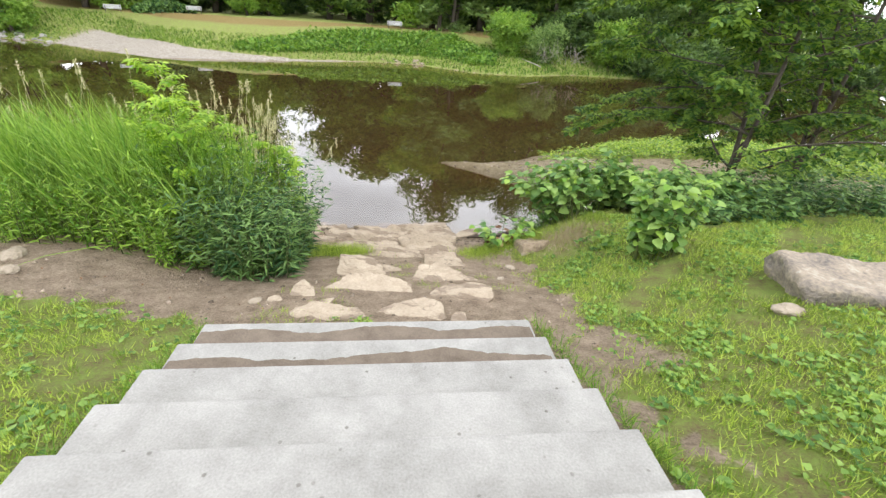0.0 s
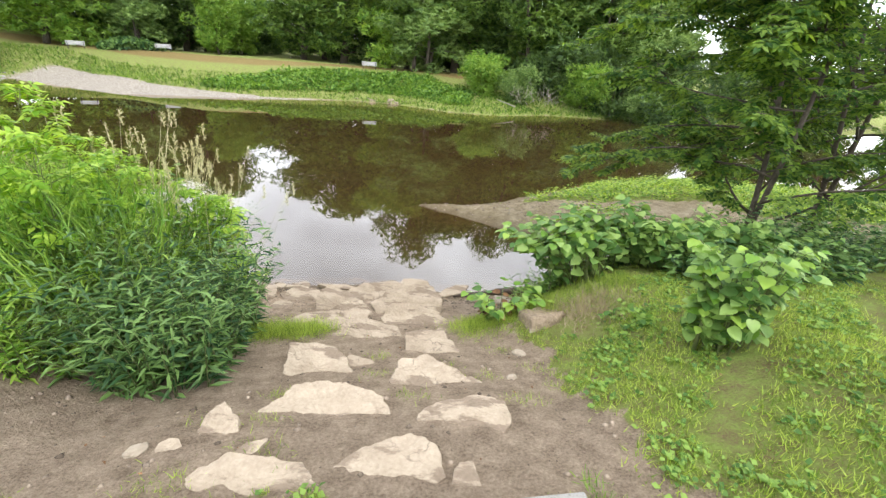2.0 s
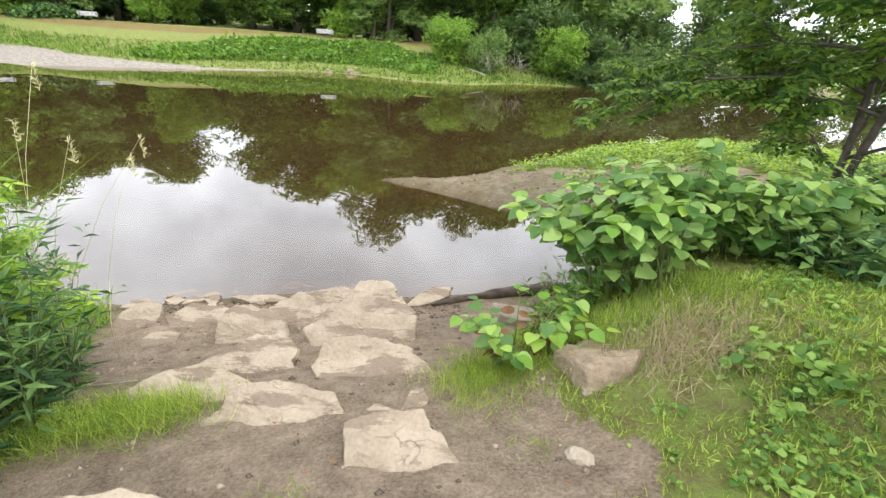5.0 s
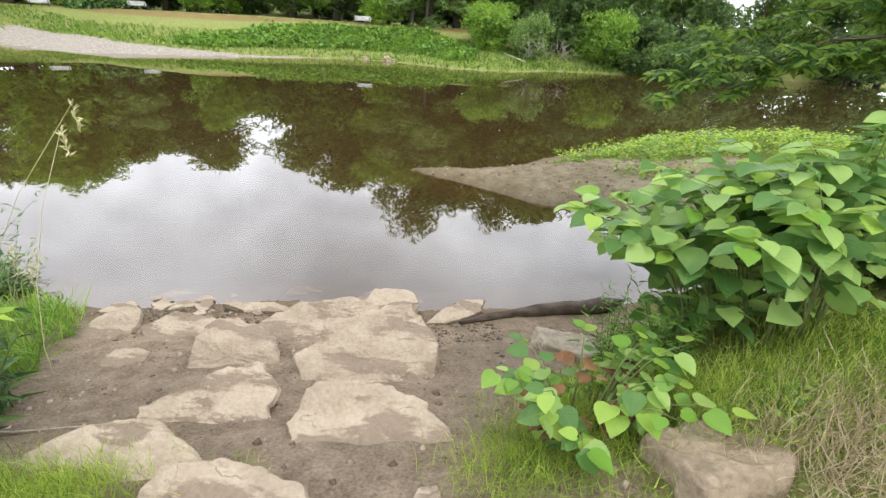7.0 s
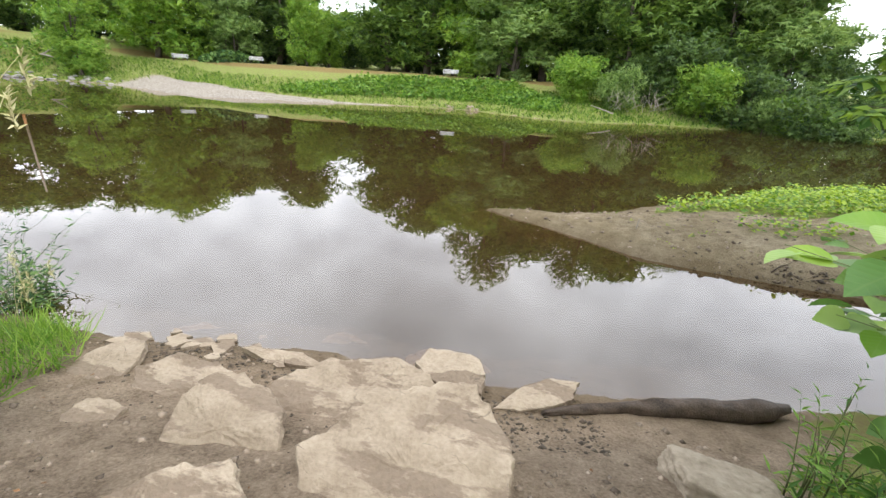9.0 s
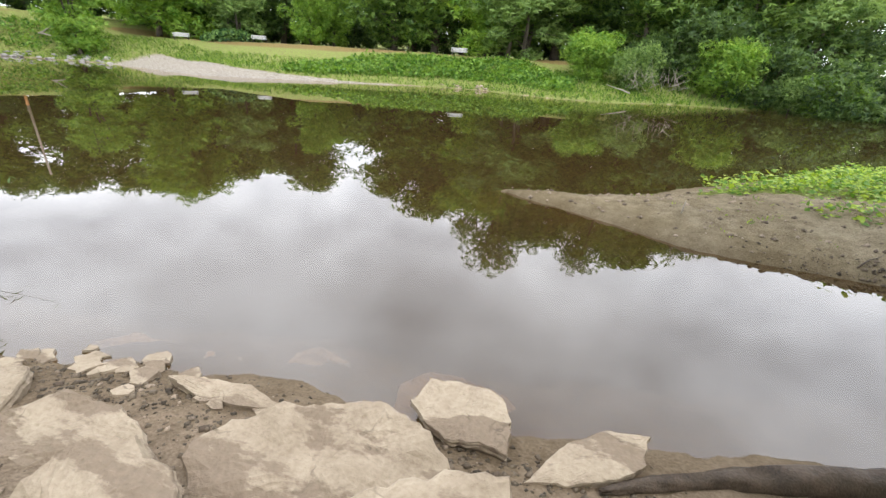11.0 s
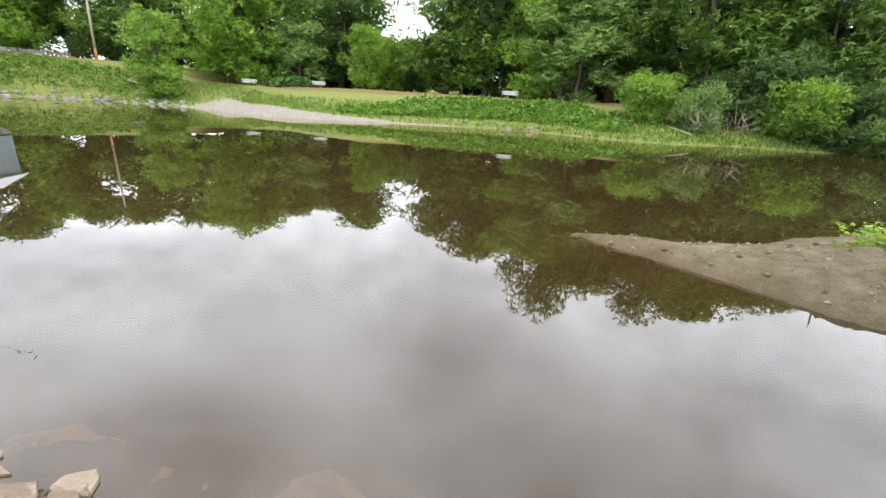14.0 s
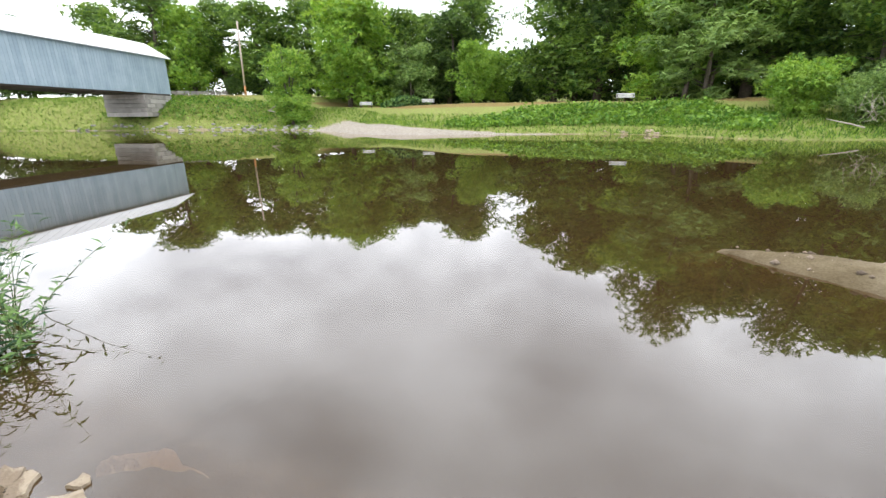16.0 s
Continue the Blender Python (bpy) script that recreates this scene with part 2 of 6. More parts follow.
LEAF_WILLOW = leaf_material("grey_willow_leaf", (0.085, 0.16, 0.04), (0.24, 0.35, 0.1), scale=0.6, island=0.5)
LEAF_BANK = leaf_material("bank_grass_blade", (0.055, 0.13, 0.018), (0.215, 0.33, 0.058), scale=0.45)


def add_veins(m):
    """Side veins and a pale midrib, along each leaf's own axis."""
    n, l = m.node_tree.nodes, m.node_tree.links
    bsdf = n["Principled BSDF"]
    co = n.new("ShaderNodeTexCoord")
    sep = n.new("ShaderNodeSeparateXYZ")
    l.new(co.outputs["Object"], sep.inputs[0])

    def op(kind, a, b):
        x = n.new("ShaderNodeMath")
        x.operation = kind
        for i, v in enumerate((a, b)):
            if isinstance(v, (int, float)):
                x.inputs[i].default_value = v
            elif v is not None:
                l.new(v, x.inputs[i])
        return x.outputs[0]

    off = op("ABSOLUTE", sep.outputs[1], None)
    wave = op("SINE", op("MULTIPLY", op("SUBTRACT", sep.outputs[0], op("MULTIPLY", off, 0.7)), 42.0), None)
    rib = op("SUBTRACT", 1.0, op("MINIMUM", op("MULTIPLY", off, 28.0), 1.0))
    vein = op("MAXIMUM", rib, op("MULTIPLY", op("POWER", op("MAXIMUM", wave, 0.0), 6.0), 0.5))
    src = bsdf.inputs["Base Color"].links[0].from_socket
    mix = n.new("ShaderNodeMixRGB")
    mix.inputs[2].default_value = (0.36, 0.47, 0.17, 1)
    l.new(op("MULTIPLY", vein, 0.13), mix.inputs[0])
    l.new(src, mix.inputs[1])
    l.new(mix.outputs[0], bsdf.inputs["Base Color"])
    b = n.new("ShaderNodeBump")
    b.inputs["Strength"].default_value, b.inputs["Distance"].default_value = 0.1, 0.02
    l.new(op("SUBTRACT", wave, op("MULTIPLY", rib, 1.5)), b.inputs["Height"])
    l.new(b.outputs[0], bsdf.inputs["Normal"])


add_veins(LEAF_KNOT)
add_veins(LEAF_KNOTLIGHT)
LEAF_BANKWEED = leaf_material("bank_weed_leaf", (0.06, 0.15, 0.022), (0.21, 0.35, 0.06), scale=0.6, island=0.5)
WHITEPAINT = material("worn_white_paint", (0.38, 0.38, 0.37), (0.58, 0.58, 0.56), 4, 0.6, 0.15, 60)
IRON = material("dark_iron", (0.03, 0.03, 0.032), (0.08, 0.08, 0.08), 8, 0.55, 0.2, 60, metal=0.6)
SIDING = material("pale_blue_painted_boards", (0.235, 0.32, 0.375), (0.35, 0.435, 0.49), 0.6, 0.75, 0.2, 14, island=0.2)
SHEETROOF = material("pale_sheet_metal_roof", (0.6, 0.62, 0.64), (0.78, 0.8, 0.81), 0.8, 0.45, 0.1, 20, metal=0.15)
# near-black timber: the shade inside and below the bridge is in its colour
SHADETIMBER = material("shadowed_timber", (0.03, 0.026, 0.022), (0.08, 0.065, 0.05), 2, 0.9, 0.3, 20)
BLOCK = material("grey_stone_block", (0.2, 0.19, 0.175), (0.4, 0.38, 0.35), 1.2, 0.9, 0.6, 18, island=0.4, bump_size=0.05)
POLEWOOD = material("weathered_pole_wood", (0.3, 0.24, 0.19), (0.5, 0.44, 0.37), 3, 0.9, 0.4, 40)
POLEBASE = material("raw_orange_wood", (0.36, 0.17, 0.07), (0.5, 0.26, 0.12), 3, 0.9, 0.4, 40)
SIGNBOARD = material("white_sign_board", (0.66, 0.66, 0.64), (0.78, 0.78, 0.76), 4, 0.6, 0.1, 30)


def ground_material():
    """Turf, bare soil, sand and river bed, laid out by the cover attribute and ragged by noise."""
    m = bpy.data.materials.new("turf_soil_and_sand")
    m.use_nodes = True
    n, l = m.node_tree.nodes, m.node_tree.links
    bsdf = n["Principled BSDF"]
    bsdf.inputs["Roughness"].default_value = 0.95
    bsdf.inputs["Specular IOR Level"].default_value = 0.15
    att = n.new("ShaderNodeAttribute")
    att.attribute_name = "cover"
    sep = n.new("ShaderNodeSeparateColor")
    l.new(att.outputs["Color"], sep.inputs[0])
    geo = n.new("ShaderNodeNewGeometry")

    def tex(scale, detail=6):
        t = n.new("ShaderNodeTexNoise")
        t.inputs["Scale"].default_value, t.inputs["Detail"].default_value = scale, detail
        t.inputs["Roughness"].default_value = 0.65
        l.new(geo.outputs["Position"], t.inputs["Vector"])
        return t.outputs["Fac"]

    def ramp(src, a, b, p0=0.32, p1=0.68):
        r = n.new("ShaderNodeValToRGB")
        e = r.color_ramp.elements
        e[0].position, e[0].color = p0, (*a, 1)
        e[1].position, e[1].color = p1, (*b, 1)
        l.new(src, r.inputs[0])
        return r.outputs[0]

    wide, mid, fine = tex(0.5), tex(5.0), tex(48.0)
    both = n.new("ShaderNodeMath")
    both.operation, both.inputs[1].default_value = "MULTIPLY_ADD", 0.5
    scaled = n.new("ShaderNodeMath")
    scaled.operation, scaled.inputs[1].default_value = "MULTIPLY", 0.5
    l.new(fine, scaled.inputs[0])
    l.new(mid, both.inputs[0])
    l.new(scaled.outputs[0], both.inputs[2])
    grass = ramp(both.outputs[0], (0.23, 0.18, 0.09), (0.29, 0.38, 0.09), 0.38, 0.58)
    soil = ramp(both.outputs[0], (0.215, 0.162, 0.113), (0.57, 0.45, 0.332), 0.37, 0.64)
    sand = ramp(both.outputs[0], (0.25, 0.202, 0.13), (0.56, 0.475, 0.33), 0.37, 0.64)
    dry = ramp(both.outputs[0], (0.19, 0.16, 0.055), (0.34, 0.24, 0.1))
    damp = n.new("ShaderNodeMixRGB")
    damp.blend_type, damp.inputs[0].default_value = "MULTIPLY", 1.0
    l.new(sand, damp.inputs[1])
    l.new(ramp(tex(1.3), (0.74, 0.72, 0.66), (1.0, 1.0, 1.0), 0.4, 0.62), damp.inputs[2])
    sand = damp.outputs[0]

    def blend(fac, a, b):
        x = n.new("ShaderNodeMath")
        x.operation, x.inputs[1].default_value = "MULTIPLY_ADD", 0.9
        cen = n.new("ShaderNodeMath")
        cen.operation, cen.inputs[1].default_value = "SUBTRACT", 0.5
        l.new(both.outputs[0], cen.inputs[0])
        l.new(cen.outputs[0], x.inputs[0])
        l.new(fac, x.inputs[2])
        sharp = n.new("ShaderNodeMapRange")
        sharp.inputs[1].default_value, sharp.inputs[2].default_value = 0.36, 0.64
        l.new(x.outputs[0], sharp.inputs[0])
        mix = n.new("ShaderNodeMixRGB")
        l.new(sharp.outputs[0], mix.inputs[0])
        l.new(a, mix.inputs[1])
        l.new(b, mix.inputs[2])
        return mix.outputs[0]

    gr = n.new("ShaderNodeAttribute")
    gr.attribute_name = "gravel"
    col = blend(sep.outputs[0], grass, soil)
    col = blend(sep.outputs[1], col, sand)
    col = blend(sep.outputs[2], col, dry)
    pebbles = ramp(both.outputs[0], (0.21, 0.182, 0.148), (0.56, 0.505, 0.43), 0.38, 0.6)
    col = blend(gr.outputs["Fac"], col, pebbles)
    # colour darkens where mud is damp, and with depth as water swallows light
    wet = n.new("ShaderNodeAttribute")
    wet.attribute_name = "damp_and_depth"
    deep = n.new("ShaderNodeMixRGB")
    deep.inputs[2].default_value = (0.05, 0.034, 0.014, 1)
    l.new(wet.outputs["Fac"], deep.inputs[0])
    l.new(col, deep.inputs[1])
    l.new(deep.outputs[0], bsdf.inputs["Base Color"])
    b = n.new("ShaderNodeBump")
    b.inputs["Distance"].default_value = 0.16
    lump = n.new("ShaderNodeMath")
    lump.operation, lump.inputs[1].default_value = "MULTIPLY_ADD", 0.55
    l.new(tex(15.0, 8), lump.inputs[0])
    l.new(both.outputs[0], lump.inputs[2])
    l.new(lump.outputs[0], b.inputs["Height"])
    calm = n.new("ShaderNodeMath")
    calm.operation, calm.inputs[0].default_value = "SUBTRACT", 1.0
    l.new(wet.outputs["Fac"], calm.inputs[1])
    l.new(calm.outputs[0], b.inputs["Strength"])
    l.new(b.outputs[0], bsdf.inputs["Normal"])
    return m


def water_material():
    """Silty water: brown body, a little see-through, with a mirror surface by Fresnel and faint ripples."""
    m = bpy.data.materials.new("silty_river_water")
    m.use_nodes = True
    n, l = m.node_tree.nodes, m.node_tree.links
    n.remove(n["Principled BSDF"])
    geo = n.new("ShaderNodeNewGeometry")
    mp = n.new("ShaderNodeMapping")
    mp.inputs["Scale"].default_value = (0.55, 1.0, 1.0)
    l.new(geo.outputs["Position"], mp.inputs["Vector"])
    t = n.new("ShaderNodeTexNoise")
    t.inputs["Scale"].default_value, t.inputs["Detail"].default_value = 1.4, 1
    l.new(mp.outputs[0], t.inputs["Vector"])
    patch = n.new("ShaderNodeTexNoise")
    patch.inputs["Scale"].default_value = 0.11
    l.new(geo.outputs["Position"], patch.inputs["Vector"])
    amp = n.new("ShaderNodeMapRange")
    amp.inputs[1].default_value, amp.inputs[2].default_value = 0.42, 0.7
    amp.inputs[3].default_value, amp.inputs[4].default_value = 0.15, 1.0
    l.new(patch.outputs["Fac"], amp.inputs[0])
    b = n.new("ShaderNodeBump")
    b.inputs["Distance"].default_value = 0.01
    st = n.new("ShaderNodeMath")
    st.operation, st.inputs[1].default_value = "MULTIPLY", RIPPLE
    l.new(amp.outputs[0], st.inputs[0])
    l.new(st.outputs[0], b.inputs["Strength"])
    l.new(t.outputs["Fac"], b.inputs["Height"])
    fr = n.new("ShaderNodeFresnel")
    fr.inputs["IOR"].default_value = 1.9
    l.new(b.outputs[0], fr.inputs["Normal"])
    gl = n.new("ShaderNodeBsdfGlossy")
    gl.inputs["Roughness"].default_value = 0.012
    gl.inputs["Color"].default_value = (1, 1, 1, 1)
    l.new(b.outputs[0], gl.inputs["Normal"])
    silt = n.new("ShaderNodeBsdfDiffuse")
    silt.inputs["Color"].default_value = (0.125, 0.083, 0.033, 1)
    tr = n.new("ShaderNodeBsdfTransparent")
    tr.inputs["Color"].default_value = (0.84, 0.61, 0.32, 1)
    body = n.new("ShaderNodeMixShader")
    body.inputs[0].default_value = 0.72
    l.new(silt.outputs[0], body.inputs[1])
    l.new(tr.outputs[0], body.inputs[2])
    mx = n.new("ShaderNodeMixShader")
    l.new(fr.outputs[0], mx.inputs[0])
    l.new(body.outputs[0], mx.inputs[1])
    l.new(gl.outputs[0], mx.inputs[2])
    l.new(mx.outputs[0], n["Material Output"].inputs["Surface"])
    return m


RIPPLE = 0.04
GROUND = ground_material()
WATER = water_material()


# ---- builders ----
def obj(name, verts, faces, mat, parent=None, smooth=False, label=""):
    me = bpy.data.meshes.new(name)
    me.from_pydata([tuple(v) for v in verts], [], [tuple(f) for f in faces])
    me.materials.append(mat)
    if smooth:
        me.shade_smooth()
    ob = new(name, me)
    if parent:
        ob.parent = parent
    return tagged(ob, label)


def obj_np(name, verts, faces, mat, parent=None, smooth=False, label=""):
    """A mesh from an (n, 3) array of places and an (m, 3) array of triangles."""
    me = bpy.data.meshes.new(name)
    verts, faces = np.asarray(verts, float), np.asarray(faces, np.int32)
    k = faces.shape[1]
    me.vertices.add(len(verts))
    me.vertices.foreach_set("co", verts.ravel())
    me.loops.add(faces.size)
    me.loops.foreach_set("vertex_index", faces.ravel())
    me.polygons.add(len(faces))
    me.polygons.foreach_set("loop_start", np.arange(0, faces.size, k, dtype=np.int32))
    me.update(calc_edges=True)
    me.materials.append(mat)
    if smooth:
        me.shade_smooth()
    ob = new(name, me)
    if parent:
        ob.parent = parent
    return tagged(ob, label)


def part(name, bm, mat, parent, label="", smooth=False):
    me = bpy.data.meshes.new(name)
    bm.to_mesh(me)
    bm.free()
    me.materials.append(mat)
    if smooth:
        me.shade_smooth()
    ob = new(name, me)
    ob.parent = parent
    return tagged(ob, label)


def empty(name, place, label, category, group="", turn=0.0):
    ob = new(name)
    ob.matrix_world = pose(*place, 0, 0, turn)
    return tagged(ob, label, category, group)


def box_bm(cx, cy, cz, sx, sy, sz, bevel=0.0, bm=None):
    own = bm or bmesh.new()
    r = bmesh.ops.create_cube(own, size=1, matrix=Matrix.LocRotScale((cx, cy, cz), None, (sx, sy, sz)))
    if bevel:
        edges = {e for v in r["verts"] for e in v.link_edges}
        bmesh.ops.bevel(own, geom=list(edges), offset=bevel, segments=2, affect="EDGES", profile=0.7)
    return own


def tube(points, radii, sides=7):
    """Places and triangles of a round, tapering rod along points."""
    P = np.array(points, float)
    n = len(P)
    T = np.gradient(P, axis=0)
    T /= np.linalg.norm(T, axis=1)[:, None] + 1e-9
    ref = np.array((0.31, 0.95, 0.02)) if abs(T[0][2]) > 0.6 else np.array((0.0, 0.05, 1.0))
    A = np.cross(T, ref)
    A /= np.linalg.norm(A, axis=1)[:, None] + 1e-9
    B = np.cross(T, A)
    a = np.linspace(0, 2 * np.pi, sides, endpoint=False)
    R = np.array(radii, float)[:, None, None]
    V = P[:, None, :] + R * (np.cos(a)[None, :, None] * A[:, None, :] + np.sin(a)[None, :, None] * B[:, None, :])
    V = np.vstack([V.reshape(-1, 3), P[:1], P[-1:]])
    F = []
    for i in range(n - 1):
        for j in range(sides):
            k = (j + 1) % sides
            p, q, r, s = i * sides + j, i * sides + k, (i + 1) * sides + k, (i + 1) * sides + j
            F += [(p, q, r), (p, r, s)]
    for j in range(sides):
        k = (j + 1) % sides
        F.append((n * sides, k, j))
        F.append((n * sides + 1, (n - 1) * sides + j, (n - 1) * sides + k))
    return V, np.array(F)


def joined(pieces):
    """Several (places, triangles) as one."""
    V, F, o = [], [], 0
    for v, f in pieces:
        V.append(v)
        F.append(np.asarray(f) + o)
        o += len(v)
    return np.vstack(V), np.vstack(F)


LEAF = (np.array([(0, 0, 0), (0.38, 0.5, 0.07), (0.38, -0.5, 0.07), (0.45, 0, -0.02), (1, 0, -0.12)]), np.array([(0, 3, 1), (0, 2, 3), (3, 4, 1), (3, 2, 4)]))
HEART_SIDE = ((0.0, 0.15, 0.03), (0.04, 0.32, 0.06), (0.17, 0.46, 0.085), (0.38, 0.5, 0.08), (0.62, 0.41, 0.05), (0.84, 0.2, -0.03))
HEART = (np.array([(0.03, 0, 0), (0.3, 0, -0.015), (0.62, 0, -0.03), (1.0, 0, -0.13), *HEART_SIDE, *[(x, -y, z) for x, y, z in HEART_SIDE]]),
         np.array([t for o, f in ((4, 1), (10, -1)) for t in [(0, o + 1, o)[::f], (0, o + 2, o + 1)[::f], (0, 1, o + 2)[::f], (1, o + 3, o + 2)[::f], (1, 2, o + 3)[::f], (2, o + 4, o + 3)[::f], (2, o + 5, o + 4)[::f], (2, 3, o + 5)[::f]]]))
BLADE = (np.array([(0, 0.5, 0), (0, -0.5, 0), (0.4, 0.42, 0.05), (0.4, -0.42, 0.05), (0.75, 0.28, -0.02), (0.75, -0.28, -0.02), (1, 0, -0.22)]),
         np.array([(0, 1, 3), (0, 3, 2), (2, 3, 5), (2, 5, 4), (4, 5, 6)]))
TWIGLET = (np.array([(0.0, 0.2, 0.04), (0.08, -0.22, 0.05), (1.0, 0.05, -0.12), (0.38, 0.3, 0.02), (0.28, 1.0, -0.1), (0.42, -0.28, 0.03), (0.2, -0.95, -0.14)]),
           np.array([(0, 1, 2), (0, 3, 4), (1, 6, 5)]))
DIAMOND = np.array([(0, 0, 0), (0.4, 0.5, 0.05), (1, 0, -0.1), (0.4, -0.5, 0.05)])
COMPOUND = (np.vstack([DIAMOND * (0.5, 0.3, 0.6) + (0.5, 0, -0.02)] + [np.c_[x + DIAMOND[:, 0] * 0.18 - DIAMOND[:, 1] * 0.16 * s, s * (DIAMOND[:, 0] * 0.44 + 0.01) + DIAMOND[:, 1] * 0.12, DIAMOND[:, 2] * 0.5 - 0.06 * DIAMOND[:, 0]] for x in (0.12, 0.42) for s in (1, -1)]),
            np.vstack([np.array([(0, 3, 2), (0, 2, 1)]) + 4 * i for i in range(5)]))


def cards(P, D, size, shape, width=0.5, rng=None, up=(0, 0, 1), twist=0.5):
    """Leaves of one shape at the places P, along the ways D, of the given lengths; returns places and triangles."""
    P, D = np.asarray(P, float), np.asarray(D, float)
    n = len(P)
    D = D / (np.linalg.norm(D, axis=1)[:, None] + 1e-9)
    ref = np.array(up, float)[None, :] + rng.normal(0, twist, (n, 3))
    U = np.cross(ref, D)
    U /= np.linalg.norm(U, axis=1)[:, None] + 1e-9
    N = np.cross(D, U)
    L = np.broadcast_to(np.asarray(size, float), (n,))[:, None, None]
    S, F = shape
    V = P[:, None, :] + L * (S[None, :, 0:1] * D[:, None, :] + width * S[None, :, 1:2] * U[:, None, :] + S[None, :, 2:3] * N[:, None, :])
    faces = F[None, :, :] + (np.arange(n) * len(S))[:, None, None]
    return V.reshape(-1, 3), faces.reshape(-1, 3)


def sphere_ways(n, rng):
    d = rng.normal(0, 1, (n, 3))
    return d / np.linalg.norm(d, axis=1)[:, None]


def smooth01(a, b, x):
    t = np.clip((np.asarray(x, float) - a) / (b - a), 0, 1)
    return t * t * (3 - 2 * t)


def wobble(x, y, f, seed=0.0):
    """Cheap smooth variation between about -1 and 1."""
    return (np.sin(x * f * 1.3 + seed) * np.cos(y * f * 1.1 - seed * 2.1) + 0.6 * np.sin(x * f * 2.7 - y * f * 1.9 + seed * 3) + 0.4 * np.sin(y * f * 4.3 + x * f * 3.1 + seed)) / 2


# ---- the lie of the land ----
STAIR_TURN = 13.04
ALONG = np.array((-0.2257, 0.9742))
SIDE = np.array((0.9742, 0.2257))
SHORE_X = (-400, -120, -92, -76, -67, -60, -52, -46, -38, -30, -22, -13, -8, -2, 3, 8, 16, 26, 45, 90, 400)
SHORE_Y = (-120, 6, 19, 28, 33, 40, 42, 42, 38.5, 36, 40, 46.5, 47, 43, 43.5, 48, 49, 52, 60, 90, 260)


RIGHT_S = (-9, -0.5, 0.4, 1.3, 2.2, 3.2, 3.9, 4.4, 5.3, 5.9, 6.7, 7.5)
RIGHT_L = (1.5, 1.6, 1.75, 1.95, 2.05, 2.1, 2.05, 1.65, 2.0, 3.0, 4.0, 4.4)


def near_sl(x, y):
    return -0.2257 * x + 0.9742 * y, 0.9742 * x + 0.2257 * y


def land(x, y):
    """Height of the ground, water level being 0."""
    x, y = np.asarray(x, float), np.asarray(y, float)
    s, l = near_sl(x, y)
    s = s + 0.32 * smooth01(0.1, 1.1, l) * smooth01(6.0, 7.0, s) * smooth01(12, 9, s)
    mid = np.interp(s, (-60, -8, -2, 1.45, 2.4, 3.4, 4.7, 5.75, 6.7, 7.3, 7.65, 9, 12, 16), (4.6, 3.9, 3.15, 1.93, 1.72, 1.38, 0.97, 0.5, 0.22, 0.1, 0.0, -0.4, -0.9, -1.3))
    right = np.interp(s, (-60, -8, -2, 1.5, 3.5, 5.5, 6.6, 7.6, 9, 12, 16), (4.6, 3.9, 3.2, 2.42, 2.05, 1.5, 0.75, 0.05, -0.4, -0.9, -1.3))
    left = np.interp(s, (-60, -8, -2, 1.5, 3.5, 5.5, 6.6, 7.9, 9, 12, 16), (4.6, 3.9, 3.1, 2.05, 1.75, 1.15, 0.55, 0.0, -0.3, -0.9, -1.3))
    wr = smooth01(-0.2, 2.4, l - np.interp(s, RIGHT_S, RIGHT_L))
    wl = smooth01(-1.4, -3.5, l)
    z = mid * (1 - wr) * (1 - wl) + right * wr + left * wl
    z = np.maximum(z, np.minimum(0.9, (x - 5.0 - 0.1 * np.abs(y - 9)) * 0.4) - 3 * smooth01(15, 19, y))
    ax = np.interp(x, (-6, -1.0, 1.8, 3.3, 6, 10, 16), (13.6, 13.1, 12.55, 12.95, 13.8, 14.0, 13.0))
    hw = np.interp(x, (-1.6, -1.0, 0.4, 1.8, 3.3, 6, 10, 16), (0.01, 0.1, 0.62, 1.2, 1.8, 2.9, 4.0, 5.0))
    d = np.abs(y - ax)
    crest = 0.05 + 0.17 * np.minimum(hw, 4.0)
    hw = np.where(y > ax, hw * (1 + 0.6 * smooth01(0.0, 2.5, x)), hw)
    spit = crest * (1 - (d / hw) ** np.where(y > ax, 1.9, 1.9 + 2.6 * smooth01(1.0, 4.0, x)))
    spit = np.where(x < -1.0, 0.06 - 0.5 * np.hypot(x + 1.0, d), spit)
    z = np.maximum(z, np.maximum(spit, -1.3))
    shore = np.interp(x, SHORE_X, SHORE_Y)
    d = (y - shore) * 0.82
    bar = smooth01(-52, -40, x) * smooth01(-17, -26, x)
    shelf = smooth01(-6, -2, x) * smooth01(9, 5, x)
    low = np.maximum(bar, shelf * 0.7)
    prof = np.interp(d, (-12, 0, 1.2, 3, 6, 9, 14, 30, 80, 300), (-1.3, 0, 0.3, 1.0, 2.2, 2.9, 3.15, 3.35, 7, 16))
    flat = np.interp(d, (-12, 0, 1.2, 4, 7, 10, 14, 30, 80, 300), (-1.3, 0, 0.22, 0.65, 1.1, 2.4, 3.1, 3.35, 7, 16))
    far = prof * (1 - low) + flat * low
    far = far + 2.0 * smooth01(-54, -70, x) * smooth01(0.3, 5, d)
    z = np.maximum(z, far)
    amp = np.where((np.abs(x) < 14) & (y < 24), 0.022, 0.07)
    z = z + amp * wobble(x, y, 1.7, 0.4) + 0.5 * amp * wobble(x, y, 6.3, 1.7) + 0.3 * amp * wobble(x, y, 15.0, 3.1)
    z = z + 0.04 * wobble(x, y, 4.6, 2.2) * smooth01(10.3, 11, y) * smooth01(17, 15, y) * smooth01(0.03, 0.25, z)
    return z


def steps_between(a, b, d):
    return list(np.arange(a, b - 1e-6, d))


